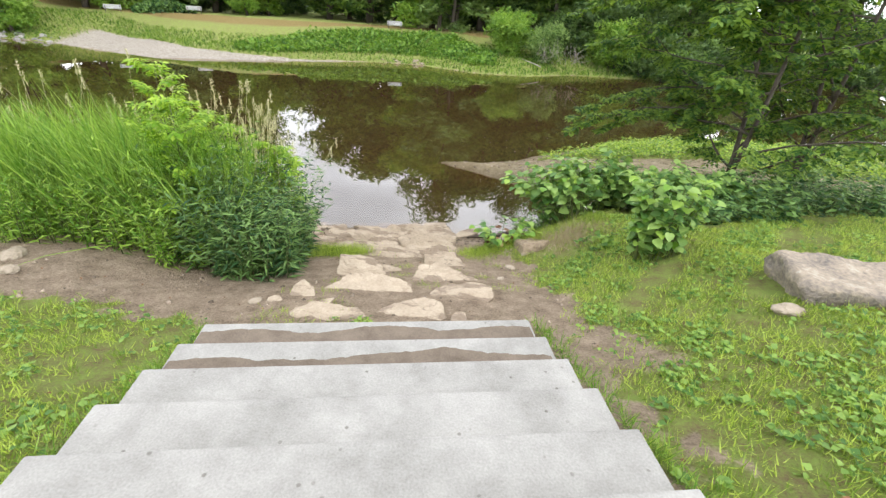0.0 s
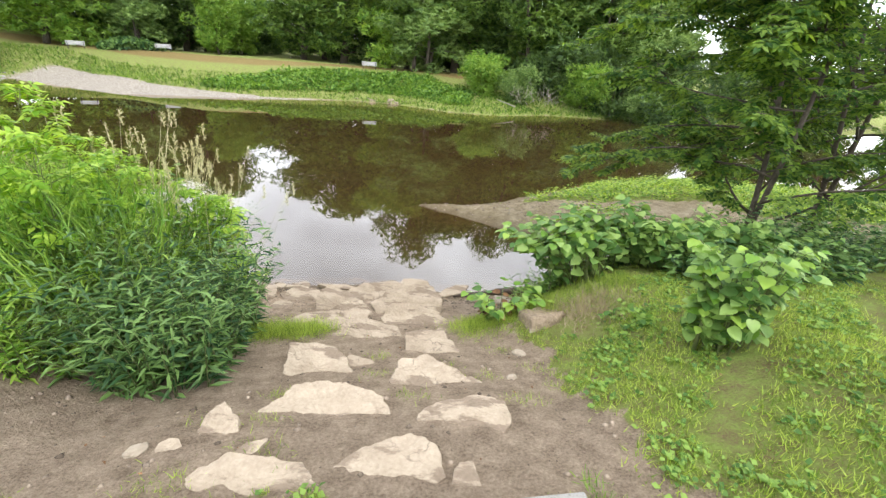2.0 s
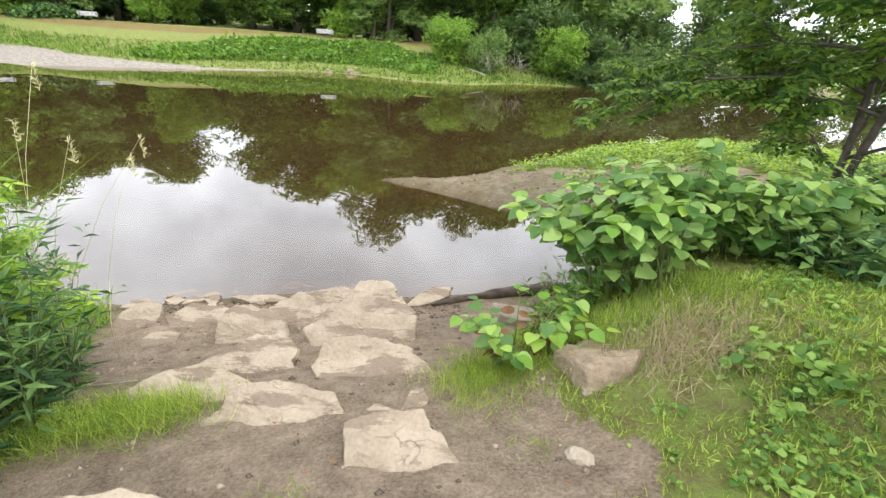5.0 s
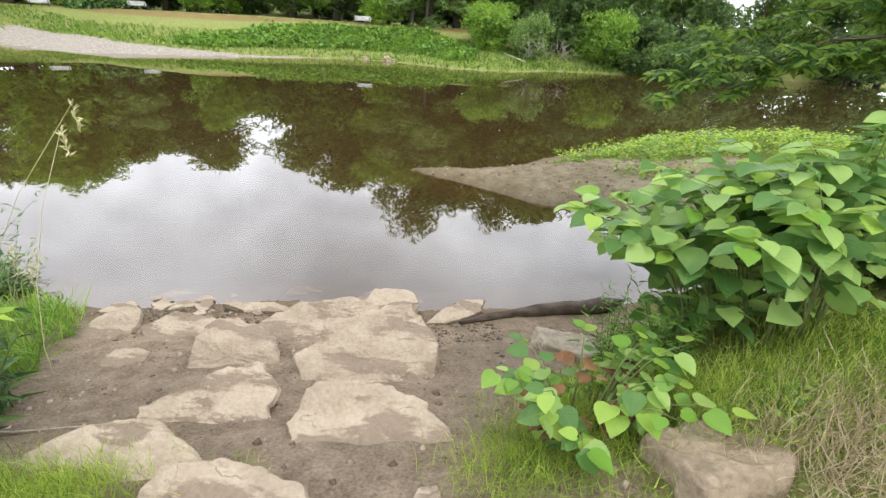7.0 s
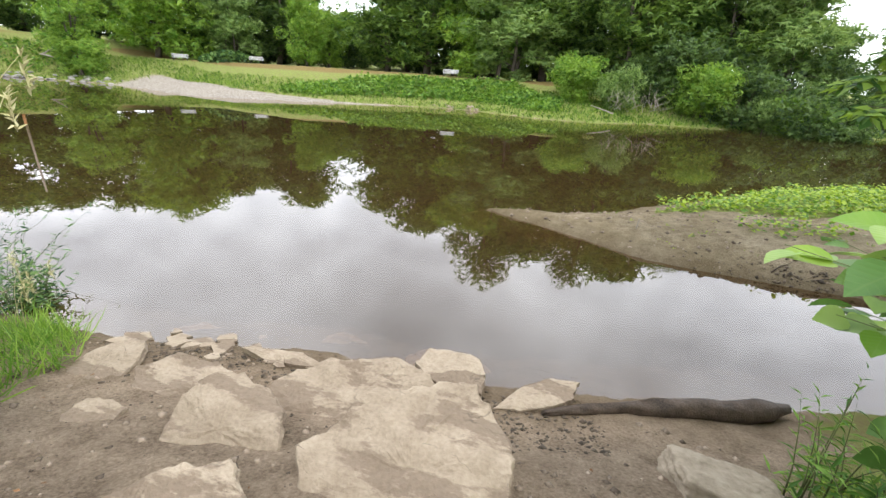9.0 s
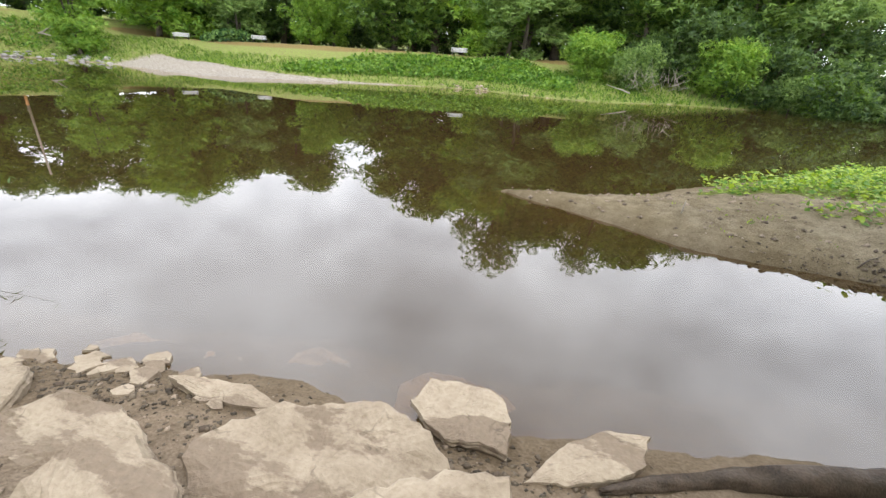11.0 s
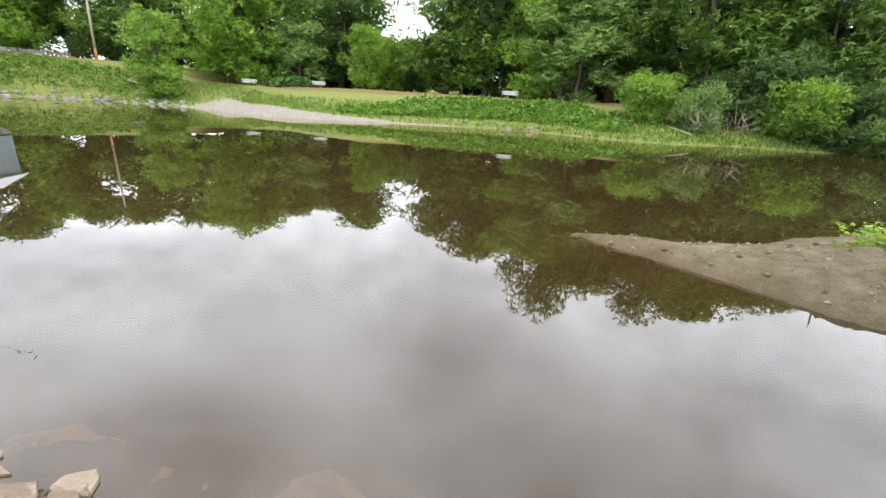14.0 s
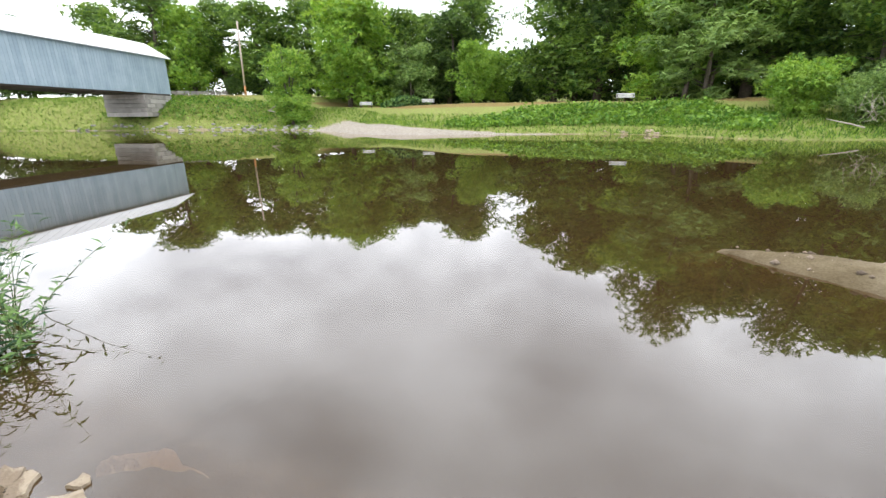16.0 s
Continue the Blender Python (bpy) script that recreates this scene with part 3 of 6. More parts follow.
def lawn_mask(x, y):
    """1 on turf, 0 on bare soil."""
    s, l = near_sl(x, y)
    edge = 0.26 * wobble(x, y, 2.1, 2.0) + 0.2 * wobble(x, y, 6.0, 0.3) + 0.12 * wobble(x, y, 15.0, 1.3)
    leftg = smooth01(0.0, 0.3, 1.75 + 0.3 * np.maximum(-l - 1.2, 0) + edge - s)
    rb = np.interp(s, RIGHT_S, RIGHT_L)
    rightg = smooth01(0.0, 0.3, l - rb + edge)
    strip = smooth01(0.45, 0.15, np.abs(l - np.interp(s, (0.2, 1, 2.2), (2.35, 2.3, 1.9))) + edge * 0.6) * smooth01(0.3, 0.8, s)
    g = np.where(l < 0.2, leftg, rightg * (1 - 0.8 * strip))
    return np.clip(g, 0, 1)


def vines(x, y):
    """Where the back of the spit is overgrown."""
    return (x > 2.4 + 0.3 * wobble(x, y, 2.3)) & (y > 13.75 + 0.08 * (x - 3) + 0.35 * wobble(x, y, 1.1) - 2.2 * smooth01(6.5, 9, x))


def build_ground():
    xs = steps_between(-400, -100, 30) + steps_between(-100, -50, 2.5) + steps_between(-50, -12, 1.0) + steps_between(-12, -5, 0.25) + steps_between(-5, 5, 0.07) + steps_between(5, 14, 0.25) + steps_between(14, 50, 1.2) + steps_between(50, 110, 5) + steps_between(110, 401, 30)
    ys = steps_between(-200, -20, 20) + steps_between(-20, -3, 0.8) + steps_between(-3, 8.4, 0.07) + steps_between(8.4, 22, 0.2) + steps_between(22, 66, 0.6) + steps_between(66, 100, 4) + steps_between(100, 601, 40)
    X, Y = np.meshgrid(xs, ys)
    Z = land(X, Y)
    s, l = near_sl(X, Y)
    under = (s < 1.5) & (s > -4.2) & (l > -1.16) & (l < 1.56)
    Z = np.where(under, Z - 0.35, Z)
    nx, ny = len(xs), len(ys)
    V = np.stack([X, Y, Z], -1).reshape(-1, 3)
    i, j = np.meshgrid(np.arange(nx - 1), np.arange(ny - 1))
    a = (j * nx + i).ravel()
    F = np.stack([a, a + 1, a + nx + 1, a + nx], -1)
    ob = obj_np("ground", V, F, GROUND, smooth=True)
    shore = np.interp(X, SHORE_X, SHORE_Y)
    d = (Y - shore) * 0.82
    soil = (1 - lawn_mask(X, Y)) * (Y < 9.5)
    sand = np.zeros_like(Z)
    spit = (Y > 9.8) & (Y < 24) & (X > -3)
    sand = np.where(spit, 1.0, sand)
    sand = np.where((Y > 10) & (Y < 24) & (Z > 0.2) & vines(X, Y), 0.0, sand)
    soil = np.where((Y > 10) & (Y < 24) & (Z > 0.2) & vines(X, Y), 0.0, soil)
    bar = smooth01(-50, -42, X) * smooth01(-11, -15, X)
    reach = 0.3 + 4.7 * smooth01(-16, -36, X)
    sand = np.where((Y > 26) & (d < 7), np.maximum(sand, bar * smooth01(0.5, -0.8, d - reach)), sand)
    sand = np.where((Y > 26) & (d < 0.5) & (X < -8), np.maximum(sand, 0.38), sand)
    sand = np.where(Z < -0.02, 1.0, sand)
    dry = np.where((Y > 26) & (X < 12), 0.85 * smooth01(9.5, 12.5, d) * smooth01(19, 15, d), 0.0)
    mound = 0.8 * smooth01(-64, -67, X) * smooth01(-82, -78, X) * smooth01(4, 7, d) * smooth01(16, 12, d) * (Y > 20)
    dry = np.maximum(np.where(X < -60, 0, dry), 0.7 * mound)
    col = np.stack([soil, sand, dry, np.ones_like(Z)], -1).reshape(-1, 4)
    att = ob.data.color_attributes.new("cover", "FLOAT_COLOR", "POINT")
    att.data.foreach_set("color", col.astype(np.float32).ravel())
    gravel = np.where(Y > 26, bar * smooth01(0.5, -0.8, d - reach) * (Z > -0.02), 0.0)
    att = ob.data.attributes.new("gravel", "FLOAT", "POINT")
    att.data.foreach_set("value", gravel.astype(np.float32).ravel())
    # below water: loss of light with depth, painted in; above: damp near the waterline
    att = ob.data.attributes.new("damp_and_depth", "FLOAT", "POINT")
    att.data.foreach_set("value", np.maximum(smooth01(-0.04, -0.3, Z), 0.7 * smooth01(0.34, 0.03, Z) * (Y < 16)).astype(np.float32).ravel())
    tagged(ob, "river banks of turf, bare soil and sand with the river bed", "ground", kind="structure")


build_ground()
XS, YS = np.meshgrid((-400, -150, -60, -25, -10, -5, -2, 0, 2, 5, 10, 25, 60, 150, 400), (-200, -60, 0, 4, 6, 8, 10, 13, 17, 24, 35, 50, 80, 150, 300))
V = np.stack([XS, YS, np.zeros_like(XS)], -1).reshape(-1, 3)
F = [(j * 15 + i, j * 15 + i + 1, j * 15 + i + 16, j * 15 + i + 15) for j in range(14) for i in range(14)]
tagged(obj("water", V.tolist(), F, WATER), "calm brown silty river mirroring trees and cloud", "water", kind="structure")


# ---- steps, path and stones ----
def build_steps():
    steps = tagged(new("concrete_steps"), "broad pale concrete steps going down to the river, lowest ones mud-stained", "stairs", kind="structure")
    steps.matrix_world = pose(0, 0, 0, 0, 0, STAIR_TURN)
    for i in range(11):
        nose, top = 1.449 - 0.404 * i, 2.1 + 0.1425 * i
        back = nose - 0.404 if i < 10 else nose - 3.0
        bm = bmesh.new()
        box_bm(0.185 + 0.002 * i, (nose + back) / 2 - 0.02, top - 0.2, 2.77 + 0.016 * i, nose - back + 0.04, 0.4, 0.014, bm)
        for v in bm.verts:
            if v.co.z > top - 0.05 and v.co.y > nose - 0.05:
                v.co.z += 0.004 * noise.noise(Vector((v.co.x * 3, i, 0)))
        part("step", bm, CONCRETE, steps, smooth=False)
    # dried silt left on the two lowest treads and risers
    rng = np.random.default_rng(4)
    for i in (0, 1):
        nose, top = 1.449 - 0.404 * i, 2.1 + 0.1425 * i
        back = nose - 0.404
        xs = np.linspace(-1.19, 1.55, 160)
        ragged = np.array([noise.noise(Vector((x * 1.7, i * 5.0, 0))) * 0.16 + noise.noise(Vector((x * 6, i * 5.0, 3))) * 0.06 + noise.noise(Vector((x * 21, i, 7))) * 0.025 for x in xs])
        depth = np.clip(0.31 + 0.45 * ragged, 0.015, 0.385)
        if i == 1:
            depth = np.clip(depth - 0.09 + 0.09 * np.exp(-((xs - 0.75) / 0.25) ** 2), 0.006, 0.33)
        V, F = [], []
        for k, (x, d) in enumerate(zip(xs, depth)):
            V += [(x, back + 0.002, top + 0.012), (x, back + d * 0.6, top + 0.008), (x, back + d, top + 0.0005)]
            if k:
                a = (k - 1) * 3
                F += [(a, a + 3, a + 4, a + 1), (a + 1, a + 4, a + 5, a + 2)]
        obj("silt", V, F, MUD_STAIN, steps, True, "dried brown silt")


build_steps()


def slab_bm(radii, thick, seed, lumps=1.0, fine=8, mud=0.0):
    """A flat natural stone: its reach in even directions from the middle, a broken outline, a top that splits in thin beds, and undercut sides."""
    r = np.random.default_rng(seed)
    m = len(radii)
    corners = [(q * math.cos(2 * math.pi * i / m), q * math.sin(2 * math.pi * i / m)) for i, q in enumerate(radii)]
    size = sum(radii) / m
    rim = []
    for i, (ax, ay) in enumerate(corners):
        bx, by = corners[(i + 1) % m]
        for k in range(fine):
            f = k / fine
            x, y = ax + (bx - ax) * f, ay + (by - ay) * f
            w = 1 + 0.1 * noise.noise(Vector((x * 6 / size * 0.4, y * 6 / size * 0.4, seed))) + 0.06 * noise.noise(Vector((x * 19, y * 19, seed + 3))) + r.uniform(-0.008, 0.008)
            rim.append((x * w, y * w))
    n = len(rim)

    def top(x, y, f):
        v = 0.034 * noise.noise(Vector((x * 1.7 + seed, y * 3.6, seed))) + 0.02 * noise.noise(Vector((x * 5.0, y * 7.0 + seed, 1.0)))
        v = 1.3 * v + 0.016 * (0.6 - f)
        bed = 0.011
        low = math.floor(v / bed)
        rise = min(1.0, max(0.0, (v / bed - low - 0.66) * 3.0))
        return lumps * min(1.0, size / 0.3) * ((low + rise) * bed + 0.0035 * noise.noise(Vector((x * 22, y * 22, seed))))

    bm = bmesh.new()
    lap = bm.verts.layers.float.new("mud_rim")
    rings = []
    sides = ((0.84, -thick), (0.88, -0.1), (0.95, -0.07), (1.0, -0.052), (0.975, -0.036), (0.995, -0.016))
    tops = (0.975, 0.94, 0.88, 0.8, 0.71, 0.62, 0.53, 0.44, 0.35, 0.26, 0.17, 0.08)
    for k, (f, z) in enumerate(sides):
        rag = [1 + 0.02 * noise.noise(Vector((x * 14, y * 14, k * 2.0 + seed))) for x, y in rim]
        rings.append([bm.verts.new((x * f * q, y * f * q, max(-thick, z * (1 + 12 * (q - 1))) + (top(x * 0.97, y * 0.97, 0.97) if k > 2 else 0))) for (x, y), q in zip(rim, rag)])
    for f in tops:
        rings.append([bm.verts.new((x * f, y * f, top(x * f, y * f, f))) for x, y in rim])
        for v in rings[-1]:
            v[lap] = mud * min(1.0, max(0.0, 0.1 - v.co.y / size))
    for lo, hi in zip(rings, rings[1:]):
        for i in range(n):
            bm.faces.new((lo[i], lo[(i + 1) % n], hi[(i + 1) % n], hi[i]))
    mid = bm.verts.new((0, 0, top(0, 0, 0)))
    for i in range(n):
        bm.faces.new((rings[-1][i], rings[-1][(i + 1) % n], mid))
    return bm


stone_path = tagged(new("stone_path"), "path of flat sandy limestone slabs set in mud at the waterside", "path", kind="structure")
laid = itertools.count(3)


def lay(x, y, *radii, proud=0.03, settle=0.72, label=""):
    """Beds a slab in the slope; the less it settles to the slope, the more its uphill side is buried."""
    e = 0.22
    gx = float(land(x + e, y) - land(x - e, y)) / (2 * e)
    gy = float(land(x, y + e) - land(x, y - e)) / (2 * e)
    ob = part("flagstone", slab_bm([q * (1.05 if y > 4.6 else 1.0) for q in radii], 0.2, next(laid), mud=0.9 if y < 4.6 else 0.35 if x > -1.1 else 0.75), FLAG, stone_path, label)
    tip = Vector((-gx * settle, -gy * settle, 1)).to_track_quat("Z", "Y").to_matrix().to_4x4()
    spin = tip.to_euler()
    spin.z = 0
    ob.matrix_world = Matrix.Translation((x, y, float(land(x, y)) + proud)) @ spin.to_matrix().to_4x4()


# the upper slabs, half drowned in mud
lay(-0.68, 1.75, 0.42, 0.3, 0.2, 0.2, 0.3, 0.42, 0.3, 0.22, 0.2, 0.28, proud=0.018)
lay(0.09, 1.94, 0.36, 0.36, 0.32, 0.25, 0.27, 0.36, 0.36, 0.27, 0.24, 0.29, proud=0.008, settle=0.55)
lay(0.57, 1.92, 0.1, 0.1, 0.16, 0.15, 0.1, 0.09, 0.1, 0.14, 0.16, 0.1, proud=0.003)
lay(0.56, 2.51, 0.33, 0.38, 0.27, 0.23, 0.29, 0.38, 0.27, 0.25, 0.32, 0.3, proud=0.023)
lay(-0.46, 2.47, 0.52, 0.46, 0.38, 0.4, 0.48, 0.58, 0.41, 0.42, 0.41, 0.52, proud=-0.017, settle=0.6)
lay(-1.14, 2.18, 0.14, 0.13, 0.16, 0.25, 0.19, 0.15, 0.15, 0.2, 0.26, 0.22, proud=0.0, settle=0.9)
lay(-0.86, 2.03, 0.07, 0.15, 0.06, 0.05, 0.06, 0.13, 0.07, 0.05, proud=0.018)
lay(-1.36, 2.0, 0.09, 0.06, 0.06, 0.08, 0.1, 0.06, proud=0.018)
lay(0.25, 3.16, 0.41, 0.3, 0.28, 0.34, 0.4, 0.38, 0.39, 0.28, 0.27, 0.42, proud=0.023)
lay(-0.86, 3.33, 0.36, 0.28, 0.3, 0.36, 0.46, 0.34, 0.34, 0.3, 0.32, 0.5, proud=0.018)
lay(-0.5, 3.54, 0.24, 0.12, 0.09, 0.1, 0.18, 0.16, 0.12, 0.12, 0.13, 0.18, proud=0.003)
lay(0.62, 3.2, 0.11, 0.05, 0.06, 0.06, 0.1, 0.06, 0.05, 0.07, proud=0.013)
lay(0.18, 3.93, 0.39, 0.3, 0.38, 0.34, 0.4, 0.28, 0.48, 0.34, 0.28, 0.35, proud=0.008)
lay(-0.63, 4.37, 0.5, 0.42, 0.33, 0.32, 0.38, 0.46, 0.44, 0.33, 0.31, 0.37, proud=0.013, settle=0.62)
lay(0.25, 4.53, 0.08, 0.11, 0.15, 0.12, 0.08, 0.08, 0.12, 0.12, 0.11, 0.09, proud=0.008)
lay(0.02, 4.5, 0.1, 0.04, 0.04, 0.06, 0.1, 0.05, 0.04, 0.06, proud=0.003)
# the lower slabs, clear of the mud towards the water
lay(-1.3, 4.68, 0.48, 0.3, 0.25, 0.26, 0.34, 0.5, 0.3, 0.26, 0.26, 0.34, proud=0.030)
lay(-0.16, 5.1, 0.51, 0.38, 0.3, 0.31, 0.43, 0.46, 0.39, 0.37, 0.31, 0.37, proud=0.060)
lay(-1.19, 5.24, 0.36, 0.4, 0.42, 0.3, 0.28, 0.46, 0.43, 0.3, 0.33, 0.4, proud=0.035)
lay(-0.31, 6.02, 0.47, 0.57, 0.68, 0.53, 0.52, 0.62, 0.5, 0.6, 0.6, 0.52, proud=0.110, settle=0.85)
lay(-1.56, 6.08, 0.39, 0.37, 0.35, 0.43, 0.46, 0.34, 0.34, 0.36, 0.41, 0.43, proud=0.060, settle=0.85)
lay(-2.46, 5.98, 0.18, 0.2, 0.14, 0.13, 0.18, 0.17, 0.16, 0.19, 0.13, 0.15, proud=0.020)
lay(-2.25, 6.54, 0.52, 0.3, 0.22, 0.22, 0.34, 0.47, 0.36, 0.24, 0.2, 0.36, proud=0.050, settle=0.85)
lay(-3.05, 6.54, 0.22, 0.23, 0.3, 0.36, 0.28, 0.24, 0.26, 0.26, 0.36, 0.31, proud=0.035)
lay(-0.96, 6.75, 0.6, 0.56, 0.4, 0.34, 0.41, 0.64, 0.6, 0.52, 0.36, 0.38, proud=0.115, settle=0.9)
lay(-1.85, 7.13, 0.44, 0.15, 0.075, 0.075, 0.13, 0.4, 0.13, 0.065, 0.065, 0.13, proud=0.05, settle=0.5)
lay(-0.42, 7.45, 0.29, 0.25, 0.2, 0.21, 0.3, 0.33, 0.22, 0.2, 0.2, 0.33, proud=0.17, settle=0.5)
lay(0.32, 7.35, 0.24, 0.36, 0.18, 0.12, 0.12, 0.18, 0.38, 0.17, 0.13, 0.15, proud=0.105)


def build_shore_stones():
    rng = np.random.default_rng(61)
    for k in range(22):
        x = rng.uniform(-3.5, -1.45)
        y = 7.14 - 0.06 * (x + 2.4) + rng.normal(0, 0.1)
        w = rng.uniform(0.06, 0.15)
        radii = [w * rng.uniform(0.5, 1.1) * (1.0 if i % 4 == 0 else 0.72) for i in range(8)]
        ob = part("flagstone", slab_bm(radii, 0.07, k + 71, 0.4, 3), FLAG, stone_path)
        ob.matrix_world = pose(x, y, max(float(land(x, y)), -0.01) + 0.025, rng.uniform(-9, 9), rng.uniform(-9, 9), rng.uniform(-25, 35))
    sunk = ((-0.5, 7.66, 0.43, 0.4, 6), (-2.0, 7.52, 0.5, 0.2, -14), (-1.23, 7.5, 0.26, 0.3, 25), (-2.9, 7.5, 0.5, 0.2, 4), (-1.5, 7.75, 0.4, 0.2, -20), (0.35, 7.72, 0.32, 0.2, 15))
    for k, (x, y, a, b, turn) in enumerate(sunk):
        radii = [rng.uniform(0.92, 1.06) / (abs(math.cos(0.524 * i) / a) ** 4 + abs(math.sin(0.524 * i) / b) ** 4) ** 0.25 for i in range(12)]
        ob = part("flagstone", slab_bm(radii, 0.16, k + 41), FLAG, stone_path, "sunken slab under shallow brown water")
        ob.matrix_world = pose(x, y, -0.06 if k == 0 else -0.11, -3, 2, turn)


build_shore_stones()


def boulder(name, x, y, z, sx, sy, sz, seed, mat, label, turn=0.0, faces=0, rough=1.0):
    """A weathered rock: a ball cut back to a number of flat faces, then roughened."""
    r = np.random.default_rng(seed)
    cuts = []
    for d in ((1, 0, 0.1), (-1, 0, 0.1), (0, 1, 0.1), (0, -1, 0.15), (0, 0, 1), (0, 0, -1)):
        cuts.append(((Vector(d) + Vector(r.normal(0, 0.12, 3))).normalized(), r.uniform(0.78, 0.9)))
    for k in range(max(0, faces - 6)):
        d = Vector(r.normal(0, 1, 3)).normalized()
        cuts.append((d, r.uniform(0.95, 1.1)))
    bm = bmesh.new()
    bmesh.ops.create_icosphere(bm, subdivisions=5, radius=1)
    for v in bm.verts:
        p = v.co.normalized()
        reach = 1.0
        if faces:
            reach = min(reach * 1.3, min(h / max(p.dot(d), 1e-3) for d, h in cuts if p.dot(d) > 0.05))
        k = 1 + rough * ((0.22 - 0.014 * faces) * noise.noise(p * 1.3 + Vector((seed, 0, 0))) + 0.1 * noise.noise(p * 2.9 + Vector((0, seed, 0))) + 0.05 * noise.noise(p * 7) + 0.025 * noise.noise(p * 17))
        p = p * reach * k
        v.co = (p.x * sx, p.y * sy, p.z * sz)
    me = bpy.data.meshes.new(name)
    bm.to_mesh(me)
    bm.free()
    me.materials.append(mat)
    me.shade_smooth()
    ob = new(name, me)
    ob.matrix_world = pose(x, y, z, 0, 0, turn)
    return tagged(ob, label, "rock")


boulder("boulder", 4.12, 2.3, 2.3, 0.66, 0.46, 0.42, 3, BOULDER, "grey and tan weathered boulder half sunk in the lawn", -8, 12)
boulder("stone", 3.3, 1.85, float(land(3.3, 1.85)) + 0.03, 0.13, 0.08, 0.05, 31, ROCK, "small flat stone in the lawn by the boulder", 10)
boulder("rock", 1.5, 4.72, 1.06, 0.27, 0.25, 0.42, 9, LICHENROCK, "tan square-edged rock with white lichen beside the path", 14, 9, 0.7)
boulder("rock", 1.36, 6.55, float(land(1.36, 6.55)) + 0.02, 0.34, 0.2, 0.13, 12, ROCK, "pale low rock at the edge of the mud", -10, 10)


def build_log():
    r = np.random.default_rng(8)
    n = 22
    t = np.linspace(0, 1, n)
    X, Y = 0.35 + 1.95 * t, 7.18 + 0.77 * t + 0.05 * np.sin(t * 5)
    P = np.stack([X, Y, np.maximum(land(X, Y), 0.0) + 0.02 + 0.07 * t ** 2], -1)
    R = 0.035 + 0.052 * smooth01(0.05, 0.7, t) + 0.006 * np.sin(t * 17)
    R[-3:] *= (0.9, 0.7, 0.45)
    R[:3] *= (0.4, 0.7, 0.9)
    V, F = tube(P, R, 14)
    ridge = 1 + 0.1 * np.sin(np.arange(14) * 2.7) + 0.06 * np.sin(np.arange(14) * 5.1 + 1)
    C = np.repeat(P, 14, 0)
    V[:-2] = C + (V[:-2] - C) * (np.tile(ridge, n)[:, None] + 0.05 * np.sin(np.repeat(t, 14) * 30 + np.tile(np.arange(14), n) * 2)[:, None])
    V += r.normal(0, 0.004, V.shape)
    ob = obj_np("driftwood_log", V, F, WETLOG, smooth=True)
    tagged(ob, "dark waterlogged driftwood log lying along the muddy shore", "log")


build_log()

for row in ((-4.55, 2.15, 0.16, 71), (-4.1, 1.75, 0.1, 72), (-1.55, 1.95, 0.07, 73), (1.15, 4.0, 0.08, 75), (1.0, 3.35, 0.05, 76)):
    boulder("stone", row[0], row[1], float(land(row[0], row[1])) + 0.01, row[2], row[2] * 0.75, row[2] * 0.45, row[3], ROCK, "small pale stone lying on the bare soil", row[3] * 50)


def build_sticks():
    for pts in ([(-2.75, 5.05), (-2.3, 4.98), (-1.7, 5.12)], [(-2.75, 5.05), (-2.95, 5.2), (-3.1, 5.5)], [(1.1, 6.0), (1.5, 5.8), (1.9, 5.75)]):
        V, F = tube([(x, y, float(land(x, y)) + 0.015) for x, y in pts], (0.011, 0.009, 0.004), 5)
        tagged(obj_np("stick", V, F, TWIG, smooth=True), "thin dry stick lying on the ground", "stick")


build_sticks()


# ---- trees ----
def limb(start, way, length, r0, rng, droop=0.0, n=5):
    P, R = [np.array(start, float)], [r0]
    d = np.array(way, float)
    d /= np.linalg.norm(d)
    for i in range(n):
        d = d + rng.normal(0, 0.13, 3) + (0, 0, 0.06 - droop * (i / n))
        d /= np.linalg.norm(d)
        P.append(P[-1] + d * length / n)
        R.append(r0 * (1 - 0.85 * (i + 1) / n))
    return np.array(P), R


